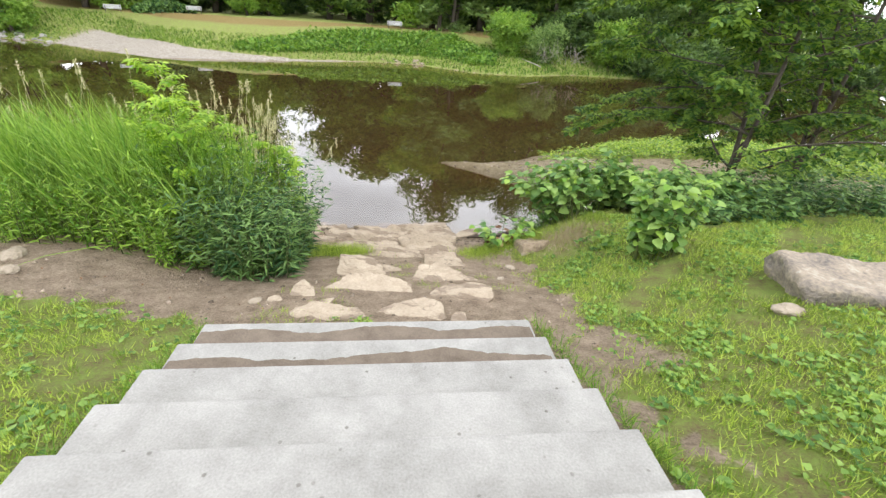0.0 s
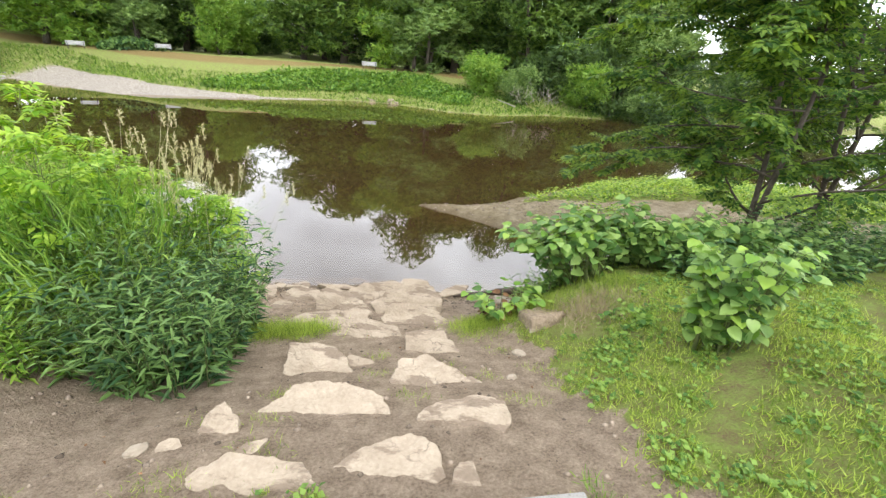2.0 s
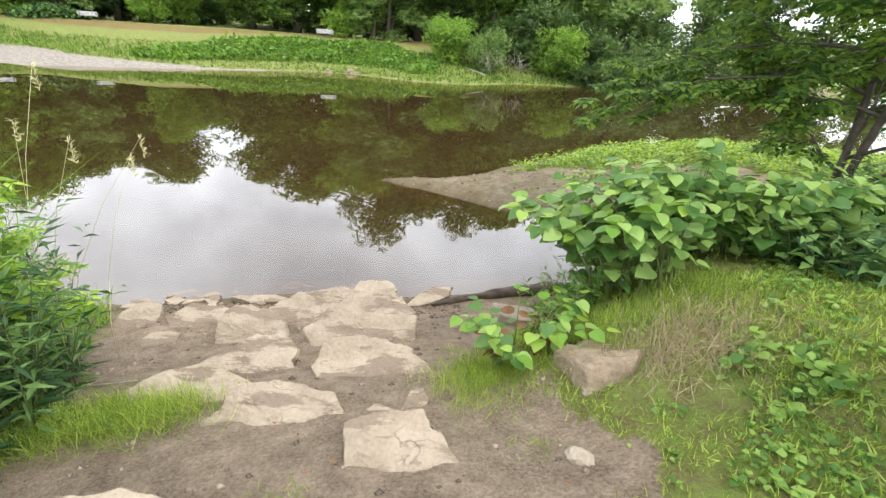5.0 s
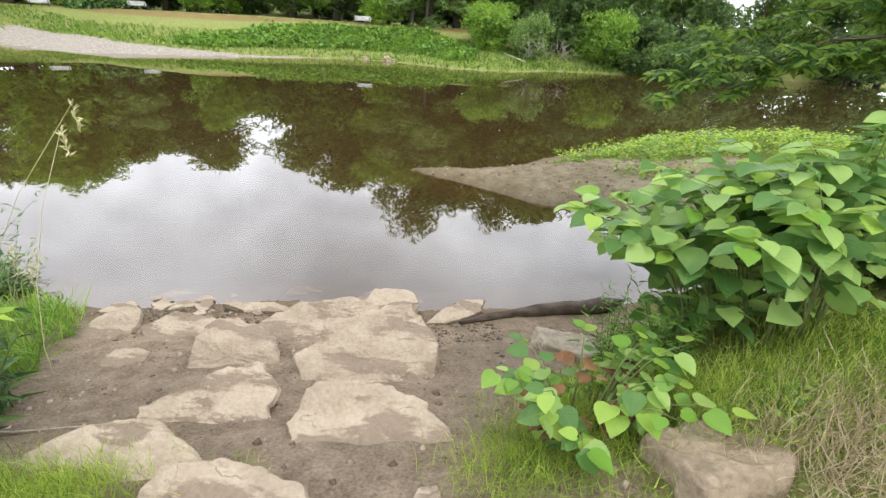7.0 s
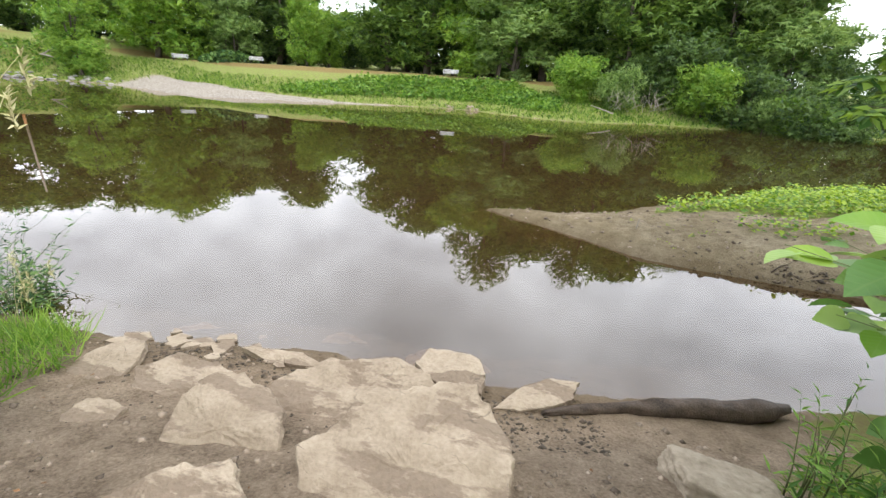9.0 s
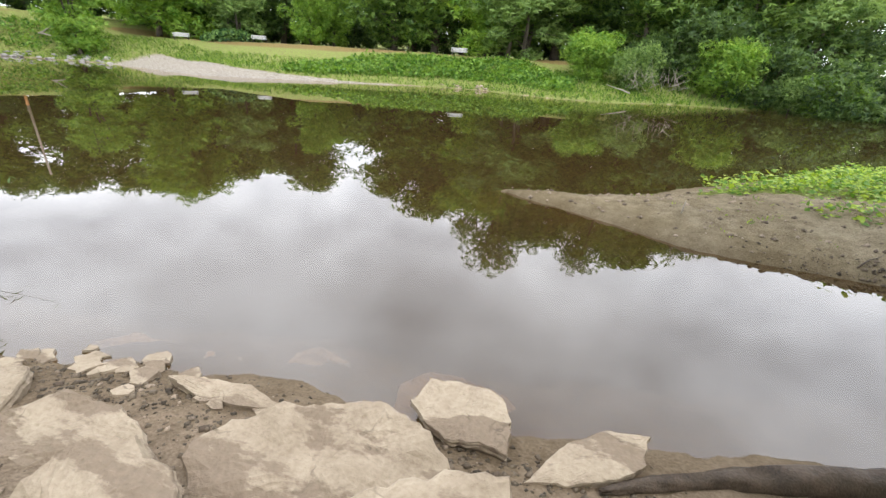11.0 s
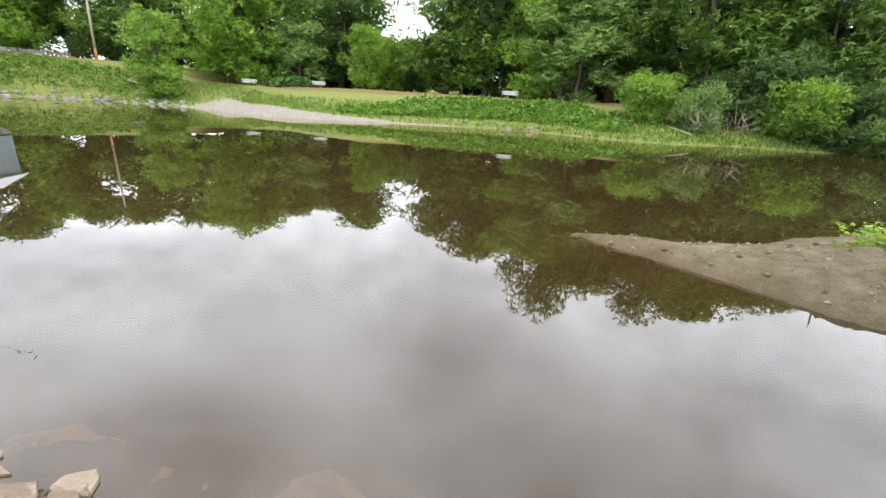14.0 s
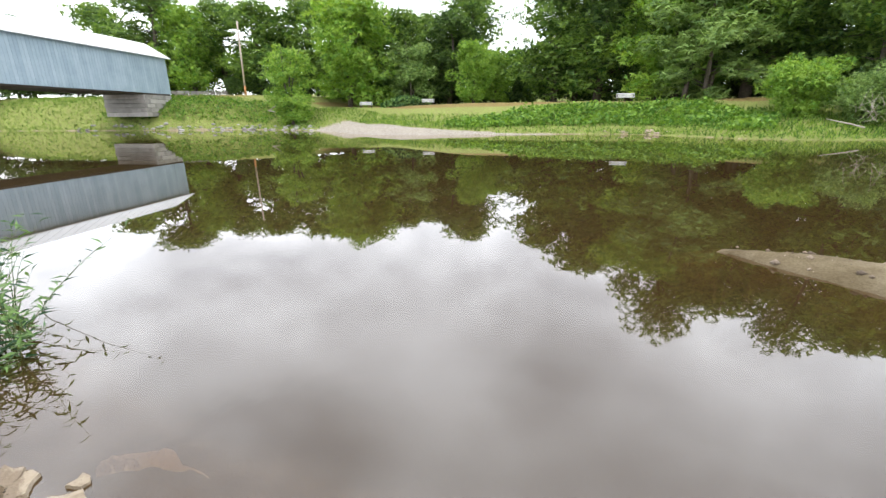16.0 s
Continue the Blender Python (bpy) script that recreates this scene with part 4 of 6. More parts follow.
def tree(name, seed, height, spread, mat, label, leaves=6000, spray=0.55, base=0.22, shape=1.0, lean=(0, 0), droop=0.0, form=TWIGLET, category="tree", trunks=1, clusters=46, girth=0.021, layer=0.72, twist=0.7):
    """A tree at the origin: tapered trunk, limbs, and a crown of many sprays gathered in uneven clusters at the ends of the limbs."""
    rng = np.random.default_rng(seed)
    root = tagged(new(name), label, category)
    wood, tips = [], []
    for k in range(trunks):
        n = 9
        t = np.linspace(0, 1, n)
        ox, oy = (rng.normal(0, 0.35, 2) if trunks > 1 else (0, 0))
        out = rng.normal(0, 0.12, 2) * (trunks > 1) * height
        P = np.stack([ox + (lean[0] + out[0]) * t ** 1.3 + 0.02 * height * np.sin(t * 4 + seed), oy + (lean[1] + out[1]) * t ** 1.3 + 0.015 * height * np.cos(t * 5 + seed), t * height * 0.88 - 0.15], -1)
        wood.append(tube(P, girth * height / trunks ** 0.4 * (1 - 0.9 * t) + 0.01, 8))
        for i in range(clusters // trunks):
            u = rng.uniform(base, 1.0)
            a = rng.uniform(0, 2 * np.pi)
            at = np.array([np.interp(u, t, P[:, c]) for c in range(3)])
            prof = np.sin(np.pi * np.clip((u - base) / (1 - base) * 0.86 + 0.14, 0, 1)) ** 0.6 * shape
            ln = spread * prof * rng.uniform(0.45, 1.0)
            Q, R = limb(at, (np.cos(a), np.sin(a), rng.uniform(0.15, 0.7)), ln, 0.006 * height * (1.15 - u), rng, droop)
            wood.append(tube(Q, R, 3))
            tips.append((Q[-1], rng.uniform(0.17, 0.36) * spread * (0.6 + 0.4 * prof)))
            if ln > 0.4 * spread:
                tips.append((Q[3], rng.uniform(0.16, 0.3) * spread))
    V, F = joined(wood)
    obj_np("trunk", V, F, BARK, root, True)
    w = np.array([r for _, r in tips]) ** 2
    pick = rng.choice(len(tips), leaves, p=w / w.sum())
    C = np.array([c for c, _ in tips])[pick]
    R = np.array([r for _, r in tips])[pick][:, None]
    d = sphere_ways(leaves, rng)
    P = C + d * R * rng.uniform(0.35, 1.08, (leaves, 1)) ** 0.6 * (1, 1, layer)
    D = d * (1, 1, 0.5) + rng.normal(0, 0.5, (leaves, 3)) + (0, 0, -0.25 - droop)
    V, F = cards(P, D, spray * rng.uniform(0.6, 1.3, leaves), form, 0.75, rng, twist=twist)
    obj_np("crown", V, F, mat, root)
    return root


PROTO = {
    "ash": tree("broadleaf_tree", 11, 17, 5.4, LEAF_TREE, "tall green broadleaf tree on the far bank", 7200, 0.52, base=0.06, clusters=84),
    "dark": tree("broadleaf_tree", 12, 16, 5.0, LEAF_TREEDARK, "dark green broadleaf tree on the far bank", 7200, 0.52, base=0.05, clusters=84),
    "light": tree("broadleaf_tree", 13, 11, 4.6, LEAF_TREELIGHT, "light green rounded tree on the far bank", 9500, 0.38, base=0.07, clusters=64),
    "cotton": tree("cottonwood_tree", 14, 26, 6.5, LEAF_TREE, "very tall open-crowned cottonwood on the far bank", 9500, 0.54, base=0.14, trunks=2, clusters=80),
    "willow": tree("willow_tree", 15, 10, 3.6, LEAF_WILLOW, "feathery grey-green willow by the water", 9500, 0.36, base=0.03, droop=0.4, trunks=3, clusters=60),
    "bush": tree("riverside_bush", 16, 4.2, 3.2, LEAF_TREELIGHT, "bright green bush at the far waterline", 11000, 0.25, base=0.02, category="bush", trunks=4, clusters=64),
    "greybush": tree("riverside_bush", 17, 4.0, 3.2, LEAF_WILLOW, "grey-green thicket with dead twigs at the far waterline", 9500, 0.23, base=0.02, category="bush", trunks=4, clusters=64),
}
PROTO["shore"] = tree("shore_tree", 19, 11.5, 3.3, LEAF_TREELIGHT, "light green leafy tree growing from the far waterline", 11000, 0.34, base=0.02, droop=0.3, trunks=4, clusters=92)
# its dark leaf colour stands in for the deep shade under the far trees
PROTO["under"] = tree("undergrowth_bush", 18, 5.0, 4.2, LEAF_TREEDARK, "dark undergrowth bush beneath the far trees", 3000, 0.44, base=0.02, category="bush", trunks=4, clusters=44)
USED = set()


def plant(kind, az, dist, size=1.0, wide=1.0, turn=None, label=""):
    """Sets a tree of a kind at a bearing (degrees left of north) and distance from the landing."""
    a = radians(az)
    x, y = -0.7 - dist * math.sin(a), 6.8 + dist * math.cos(a)
    turn = (az * 37.7 + dist * 11.3) % 360 if turn is None else turn
    m = pose(x, y, float(land(x, y)), 0, 0, turn) @ Matrix.Diagonal((size * wide, size * wide, size, 1))
    if kind in USED:
        ob = copy_thing(PROTO[kind], m)
    else:
        USED.add(kind)
        ob = PROTO[kind]
        ob.matrix_basis = m
    return tagged(ob, label)


for row in (
        # behind the bridge and at its far end
        ("dark", 78, 118, 1.0, 1.3), ("ash", 72, 112, 1.1, 1.3), ("ash", 67.5, 98, 1.08, 1.2), ("light", 64.2, 94, 1.45, 1.0), ("ash", 88, 120, 1.0, 1.3), ("dark", 96, 112, 1.0, 1.3), ("ash", 61.0, 98, 1.0, 1.2),
        # the row behind the mown bank
        ("shore", 54.6, 64, 1.0, 1.0), ("ash", 57.5, 90, 0.92, 1.2), ("ash", 52, 90, 0.98, 1.2), ("light", 47.4, 73, 1.12, 1.1), ("ash", 48.5, 86, 0.98, 1.2), ("dark", 44, 82, 1.0, 1.2), ("ash", 41, 80, 0.9, 1.1), ("willow", 40.2, 74, 1.1, 1.2),
        ("ash", 37.5, 88, 0.95, 1.2), ("dark", 34.8, 79, 1.0, 1.1), ("ash", 32.4, 84, 1.12, 1.0), ("light", 31.8, 70, 0.62, 1.0), ("light", 29.2, 74, 0.55, 1.0),
        ("ash", 22.4, 72, 0.98, 1.0), ("dark", 19.4, 76, 1.0, 1.1), ("ash", 16.8, 68, 1.1, 1.1), ("dark", 13.8, 70, 1.2, 1.1), ("cotton", 11.5, 64, 0.98), ("light", 9.0, 60, 1.05, 1.2), ("willow", 6.6, 56, 1.2, 1.2),
        ("cotton", 5.5, 63, 1.0), ("ash", 1.6, 60, 1.1, 1.1), ("cotton", -1.0, 60, 0.86), ("dark", -4.5, 62, 1.15, 1.1), ("cotton", -7.2, 57, 0.78), ("ash", -10.5, 58, 1.1, 1.1), ("dark", -13.5, 60, 1.1, 1.1),
        ("cotton", -17, 58, 0.62), ("ash", -19, 57, 0.85), ("willow", -23, 56, 1.25, 0.9), ("dark", -26.5, 60, 0.5), ("ash", -31, 64, 0.5), ("ash", -33, 68, 0.7), ("dark", -37.5, 72, 0.75), ("ash", -42, 70, 0.7), ("ash", -46.5, 80, 0.5), ("under", -40, 64, 1.1), ("light", 26.2, 84, 0.62, 1.2), ("ash", 25.2, 92, 0.5, 1.2)):
    plant(*row)
for row in (("bush", -2.6, 45, 0.95), ("greybush", -7.4, 43.5, 0.85), ("under", -11.6, 48, 0.85), ("bush", -16.8, 46, 1.12, 0.95), ("under", -14.0, 49, 1.0), ("under", -20.5, 46, 0.8), ("greybush", -23.5, 45, 0.8), ("bush", -26.0, 45, 0.8), ("under", -27.5, 44, 0.75), ("under", -30.0, 46, 0.6)):
    plant(*row)


# ---- far bank ----
def tuft_stuff(name, places, length, mat, label, seed, per=1, lean=0.35, width=0.08, shape=BLADE, category="grass"):
    rng = np.random.default_rng(seed)
    P = np.repeat(np.asarray(places, float), per, 0)
    n = len(P)
    D = rng.normal(0, lean, (n, 3)) + (0, 0, 1)
    V, F = cards(P, D, length * rng.uniform(0.5, 1.25, n), shape, width, rng, up=(0.3, 1, 0.1), twist=0.9)
    return tagged(obj_np(name, V, F, mat), label, category, kind="stuff")


def build_far_bank():
    rng = np.random.default_rng(21)
    n = 20000
    x = rng.uniform(-96, 30, n)
    d = rng.uniform(0.05, 8.5, n)
    y = np.interp(x, SHORE_X, SHORE_Y) + d / 0.82
    bar = smooth01(-50, -44, x) * smooth01(-11, -15, x)
    reach = 0.3 + 4.7 * smooth01(-16, -36, x)
    keep = rng.uniform(0, 1, n) > bar * smooth01(0.3, -0.5, d - reach)
    x, y = x[keep], y[keep]
    tuft_stuff("bank_grass", np.stack([x, y, land(x, y) - 0.03], -1), 0.4, LEAF_BANK, "rough green grass covering the far river bank", 22, 3, 0.6, 0.13)
    n = 16000
    x = np.where(rng.uniform(0, 1, n) < 0.75, rng.uniform(-26, 0, n), rng.uniform(-78, -58, n))
    d = np.maximum(rng.uniform(2.2, 7.5, n), np.where(x > -40, 1.2 + 4.7 * smooth01(-16, -36, x), 0) + rng.uniform(0, 1, n))
    y = np.interp(x, SHORE_X, SHORE_Y) + d / 0.82
    z = land(x, y) + rng.uniform(0.05, 1.0, n) * np.clip(0.35 + 0.45 * wobble(x, y, 0.55, 1.0) + 0.25 * wobble(x, y, 1.4, 2.0), 0.08, 1)
    V, F = cards(np.stack([x, y, z], -1), rng.normal(0, 0.6, (n, 3)) + (0, -0.5, -0.1), rng.uniform(0.2, 0.4, n), LEAF, 0.9, rng)
    tagged(obj_np("bank_weeds", V, F, LEAF_BANKWEED), "low mounds of broad-leaved weeds along the far bank", "weeds", kind="stuff")
    n = 2600
    a = np.radians(rng.uniform(37.5, 43.5, n))
    r = rng.uniform(67, 72, n)
    x, y = -0.7 - r * np.sin(a), 6.8 + r * np.cos(a)
    z = land(x, y) + rng.uniform(0.1, 1.4, n) * (1 - ((np.degrees(a) - 40.5) / 3.4) ** 2)
    V, F = cards(np.stack([x, y, z], -1), rng.normal(0, 0.6, (n, 3)) + (0, -0.5, 0), rng.uniform(0.3, 0.5, n), LEAF, 0.9, rng)
    tagged(obj_np("weed_thicket", V, F, LEAF_DARKWEED), "dark low thicket of broad leaves behind the benches", "weeds", kind="stuff")


build_far_bank()


def bench(x, y, turn, first=None):
    z = float(land(x, y))
    if first:
        return copy_thing(first, pose(x, y, z, 0, 0, turn))
    b = empty("park_bench", (x, y, z), "white slatted park bench on the mown far bank", "bench", "benches along the far bank", turn)
    for k in range(3):
        part("seat_slat", box_bm(0, -0.16 + 0.15 * k, 0.44, 1.85, 0.12, 0.04, 0.006), WHITEPAINT, b)
    for k in range(3):
        part("back_slat", box_bm(0, 0.26 + 0.03 * k, 0.56 + 0.14 * k, 1.85, 0.035, 0.11, 0.006), WHITEPAINT, b)
    for sx in (-0.78, 0.78):
        part("leg", box_bm(sx, -0.15, 0.2, 0.06, 0.08, 0.44, 0.008), IRON, b)
        part("leg", box_bm(sx, 0.24, 0.4, 0.06, 0.06, 0.84, 0.008), IRON, b)
        part("armrest", box_bm(sx, 0.02, 0.64, 0.06, 0.5, 0.04, 0.008), IRON, b)
    return b


first_bench = bench(-13.3, 57.9, 14)
bench(-41.4, 59.5, 38, first_bench)
bench(-48.6, 53.9, 42, first_bench)


def build_bridge():
    ox, oy = -71.7, 37.3
    turn = math.degrees(math.atan2(-18.6, 10.4))
    b = empty("covered_bridge", (ox, oy, 0), "covered bridge with pale blue board walls and light metal roof", "bridge", "", turn)
    length, eave, foot, deep, ridge = 62.0, 9.75, 4.9, 6.2, 11.7
    # boards of the near wall; local x runs along the bridge, local y away to the far side
    n, w = 155, length / 155
    board = None
    for k in range(n):
        if board is None:
            bm = box_bm(w / 2, 0.0, (eave + foot) / 2, w - 0.02, 0.05, eave - foot)
            board = part("board", bm, SIDING, b)
        else:
            c = board.copy()
            scene.collection.objects.link(c)
            c.location.x = k * w
    # inner wall and floor beam get their shade from the timber colour
    part("inner_wall", box_bm(length / 2, -0.09, (eave + foot) / 2 + 0.1, length, 0.1, eave - foot - 0.3), SHADETIMBER, b)
    part("far_wall", box_bm(length / 2, -deep, (eave + foot) / 2, length, 0.12, eave - foot), SIDING, b)
    part("floor_beam", box_bm(length / 2, -deep / 2, foot + 0.05, length, deep - 0.3, 0.5), SHADETIMBER, b)
    bm = bmesh.new()
    pts = [(0.45, eave - 0.1), (-deep / 2, ridge), (-deep - 0.45, eave - 0.1), (-deep - 0.45, eave + 0.02), (-deep / 2, ridge + 0.14), (0.45, eave + 0.02)]
    a = [bm.verts.new((-0.6, y, z)) for y, z in pts]
    c = [bm.verts.new((length + 0.6, y, z)) for y, z in pts]
    for i in range(6):
        bm.faces.new((a[i], a[(i + 1) % 6], c[(i + 1) % 6], c[i]))
    bm.faces.new(a[::-1])
    bm.faces.new(c)
    part("roof", bm, SHEETROOF, b)
    for k in range(40):
        for side in (1, -1):
            bm = bmesh.new()
            x = 0.2 + k * (length - 0.4) / 39
            y0, y1 = (0.44, -deep / 2) if side > 0 else (-deep - 0.44, -deep / 2)
            q = [bm.verts.new((x + dx, yy, zz + dz)) for dx in (-0.03, 0.03) for yy, zz, dz in ((y0, eave + 0.02, 0), (y1, ridge + 0.14, 0), (y1, ridge + 0.14, 0.06), (y0, eave + 0.02, 0.06))]
            for f in ((0, 1, 2, 3), (7, 6, 5, 4), (3, 2, 6, 7), (0, 3, 7, 4), (1, 5, 6, 2)):
                bm.faces.new([q[i] for i in f])
            part("roof_seam", bm, SHEETROOF, b)
    # gable boarding over the far portal
    bm = bmesh.new()
    q = [bm.verts.new((x, y, z)) for x in (-0.05, 0.05) for y, z in ((0, eave), (-deep, eave), (-deep / 2, ridge))]
    for f in ((0, 1, 2), (5, 4, 3), (0, 3, 4, 1), (1, 4, 5, 2), (2, 5, 3, 0)):
        bm.faces.new([q[i] for i in f])
    part("gable", bm, SIDING, b)
    rng = np.random.default_rng(31)
    for px in (2.6, 52.0):
        ground = float(land(*(b.matrix_world @ Vector((px, -3, 0))).xy))
        base = min(ground, 2.2) - 0.4
        top = foot - 0.2
        rows = max(3, round((top - base) / 0.55))
        for i in range(rows):
            h = (top - base) / rows
            x = px - 2.6
            while x < px + 2.6:
                w = rng.uniform(0.9, 1.6)
                w = min(w, px + 2.6 - x)
                part("stone_block", box_bm(x + w / 2, -deep / 2, base + h * (i + 0.5), w - 0.03, deep + rng.uniform(-0.08, 0.08), h - 0.03, 0.03), BLOCK, b)
                x += w
    return b


build_bridge()


def build_pole():
    a, dist = radians(59.3), 82
    x, y = -0.7 - dist * math.sin(a), 6.8 + dist * math.cos(a)
    z = float(land(x, y))
    p = empty("utility_pole", (x, y, z), "leaning weathered wooden utility pole with a raw orange foot", "utility pole")
    V, F = tube([(0, 0, 1.4), (0.1, 0, 6), (0.25, 0, 11.0)], (0.17, 0.15, 0.12), 10)
    obj_np("shaft", V, F, POLEWOOD, p, True)
    V, F = tube([(0, 0, -0.3), (0, 0, 1.41)], (0.18, 0.172), 10)
    obj_np("foot", V, F, POLEBASE, p, True)


build_pole()


def build_riprap():
    rng = np.random.default_rng(41)
    for k in range(96):
        x = rng.uniform(-80, -46)
        y = float(np.interp(x, SHORE_X, SHORE_Y)) + rng.uniform(-0.3, 2.0)
        s = rng.uniform(0.12, 0.42)
        far_stone("riprap_stone", x, y, float(land(x, y)) + 0.05, s, s * 0.8, s * 0.5, k + 60, BLOCK, "grey riprap stone along the far waterline", k * 40)["group"] = "riprap along the far waterline"
    for k in range(16):
        x = rng.uniform(-12.5, -6.8)
        y = float(np.interp(x, SHORE_X, SHORE_Y)) + rng.uniform(0.2, 1.3)
        s = rng.uniform(0.1, 0.24)
        far_stone("shore_stone", x, y, float(land(x, y)) + 0.03, s, s, s * 0.6, k + 160, FLAG, "pale stone on the far shore", k * 30)["group"] = "stones on the far shore"


def far_stone(name, x, y, z, sx, sy, sz, seed, mat, label, turn=0.0, fine=2):
    bm = bmesh.new()
    bmesh.ops.create_icosphere(bm, subdivisions=fine, radius=1)
    for v in bm.verts:
        p = v.co.copy()
        k = 1 + 0.3 * noise.noise(p * 1.3 + Vector((seed, 0, 0)))
        v.co = (p.x * sx * k, p.y * sy * k, p.z * sz * k)
    me = bpy.data.meshes.new(name)
    bm.to_mesh(me)
    bm.free()
    me.materials.append(mat)
    ob = new(name, me)
    ob.matrix_world = pose(x, y, z, 0, 0, turn)
    return tagged(ob, label, "rock")


build_riprap()

for k in range(30):
    plant("under", -8 + 2.35 * k, (66, 74, 80, 84, 88)[min(4, k // 6)] + 3 * math.sin(k * 2.3), 0.7 + 0.25 * math.sin(k * 1.7))
for k in range(8):
    plant("under", 66 + 4.2 * k, 104 + 4 * math.sin(k), 1.4, 1.2)
for k in range(4):
    plant("under", -12 - 7 * k, 50 + 3 * k, 0.9)


def build_stone_wall():
    """Low wall of pale blocks beside the bridge's far end."""
    a0, dist = 61.2, 92
    w = empty("stone_wall", (0, 0, 0), "low wall of pale stone blocks at the bridge's end", "wall")
    rng = np.random.default_rng(44)
    for row in range(2):
        for k in range(9):
            a = radians(a0 + 0.62 * k + 0.3 * row)
            x, y = -0.7 - dist * math.sin(a), 6.8 + dist * math.cos(a)
            bm = box_bm(0, 0, 0, 0.95 + rng.uniform(-0.1, 0.04), 0.6, 0.48, 0.04)
            ob = part("stone_block", bm, BLOCK, w)
            ob.matrix_basis = pose(x, y, float(land(x, y)) + 0.2 + 0.5 * row, 0, 0, a0 + 0.62 * k)


build_stone_wall()


# ---- near bank plants ----
def weed_clump(name, x, y, radius, stems, height, leaf, width, mat, label, seed, per=24, lean=0.22, squash=1.0, shape=LEAF, category="plant", rise=0.6, low=0.05):
    """A clump of leafy stems rising from the ground round (x, y)."""
    rng = np.random.default_rng(seed)
    z0 = float(land(x, y))
    root = empty(name, (x, y, z0), label, category)
    a = rng.uniform(0, 2 * np.pi, stems)
    r = radius * np.sqrt(rng.uniform(0, 1, stems))
    bx, by = r * np.cos(a), r * np.sin(a) * squash
    bz = land(x + bx, y + by) - z0 - 0.02
    h = height * rng.uniform(0.6, 1.1, stems) * (1 - 0.3 * (r / radius) ** 2)
    lx = rng.normal(0, lean, stems) + 0.35 * lean * bx / radius * 2
    ly = rng.normal(0, lean, stems) + 0.35 * lean * by / radius * 2
    sticks = []
    for k in range(stems):
        t = np.linspace(0, 1, 4)
        P = np.stack([bx[k] + lx[k] * h[k] * t ** 1.6, by[k] + ly[k] * h[k] * t ** 1.6, bz[k] + h[k] * t], -1)
        sticks.append(tube(P, 0.006 * (1.1 - t), 3))
    V, F = joined(sticks)
    tagged(obj_np("stem", V, F, STEM, root), kind="stuff")
    k = np.repeat(np.arange(stems), per)
    t = np.clip(np.tile(np.linspace(low, 1.0, per), stems) + rng.normal(0, 0.02, stems * per), 0.01, 1.05)
    P = np.stack([bx[k] + lx[k] * h[k] * t ** 1.6, by[k] + ly[k] * h[k] * t ** 1.6, bz[k] + h[k] * t], -1)
    b = np.tile(np.arange(per) * 2.4, stems) + rng.normal(0, 0.5, stems * per)
    D = np.stack([np.cos(b), np.sin(b), rise * t + rng.normal(0, 0.25, stems * per)], -1)
    size = leaf * rng.uniform(0.6, 1.15, stems * per) * (1.1 - 0.45 * t)
    V, F = cards(P, D, size, shape, width, rng, twist=0.35)
    obj_np("leaves", V, F, mat, root)
    return root


def grass_patch(name, n, sampler, length, width, mat, label, seed, lean=0.3, shape=BLADE, per=1):
    rng = np.random.default_rng(seed)
    x, y = sampler(rng, n)
    P = np.repeat(np.stack([x, y, land(x, y) - 0.01], -1), per, 0)
    P[:, :2] += rng.normal(0, 0.02 * (per > 1), (len(P), 2))
    D = rng.normal(0, lean, (len(P), 3)) + (0, 0, 1)
    V, F = cards(P, D, length * rng.uniform(0.45, 1.2, len(P)), shape, width, rng, up=(0.2, 1, 0), twist=1.0)
    return tagged(obj_np(name, V, F, mat), label, "grass", kind="stuff")


# the weedy stand on the landing's upstream side
for k, row in enumerate((
        (-2.1, 3.0, 0.45, 70, 1.25), (-2.3, 3.45, 0.55, 90, 1.55), (-2.45, 4.3, 0.5, 80, 1.6), (-2.75, 3.2, 0.5, 60, 1.45), (-3.1, 3.9, 0.7, 80, 1.75), (-2.9, 4.9, 0.5, 70, 1.6))):
    weed_clump("weed_bush", *row, 0.2, 0.19, LEAF_DARKWEED, "dense clump of tall weeds with narrow willowy leaves", 100 + k, per=24, lean=0.22, rise=0.3)
for k, row in enumerate(((-3.6, 3.35, 0.55, 80, 1.5), (-4.6, 3.75, 0.85, 110, 1.4), (-3.9, 4.7, 0.7, 80, 1.7), (-3.5, 5.4, 0.4, 50, 1.2), (-5.8, 4.1, 1.0, 110, 1.5), (-4.9, 4.6, 0.8, 90, 1.6), (-3.1, 2.95, 0.4, 60, 1.05), (-3.9, 3.0, 0.55, 80, 1.15), (-4.9, 3.1, 0.65, 90, 1.15), (-2.85, 3.75, 0.5, 60, 1.75))):
    weed_clump("weed_clump", *row, 0.15, 0.2, LEAF_FERN, "clump of bright green weeds among tall grass", 120 + k, per=20, lean=0.2, rise=0.8)


def stand(rng, n):
    x = -2.9 - 9.5 * rng.uniform(0, 1, n) ** 1.4
    y = rng.uniform(2.5, 6.4, n) + 0.25 * np.sin(x * 2)
    keep = (y < 4.9 + 0.4 * np.clip(-4 - x, 0, 3) + 0.25 * wobble(x, y, 1.7, 2.0)) & ((x < -3.2) | (y > 3.2)) & (y > 2.8 + 0.04 * (x + 9) + 0.3 * wobble(x, y, 1.3, 4.0))
    return x[keep], y[keep]


grass_patch("tall_grass", 30000, stand, 1.75, 0.0095, LEAF_GRASS, "stand of tall bright green reed grass along the bank", 140, 0.24)


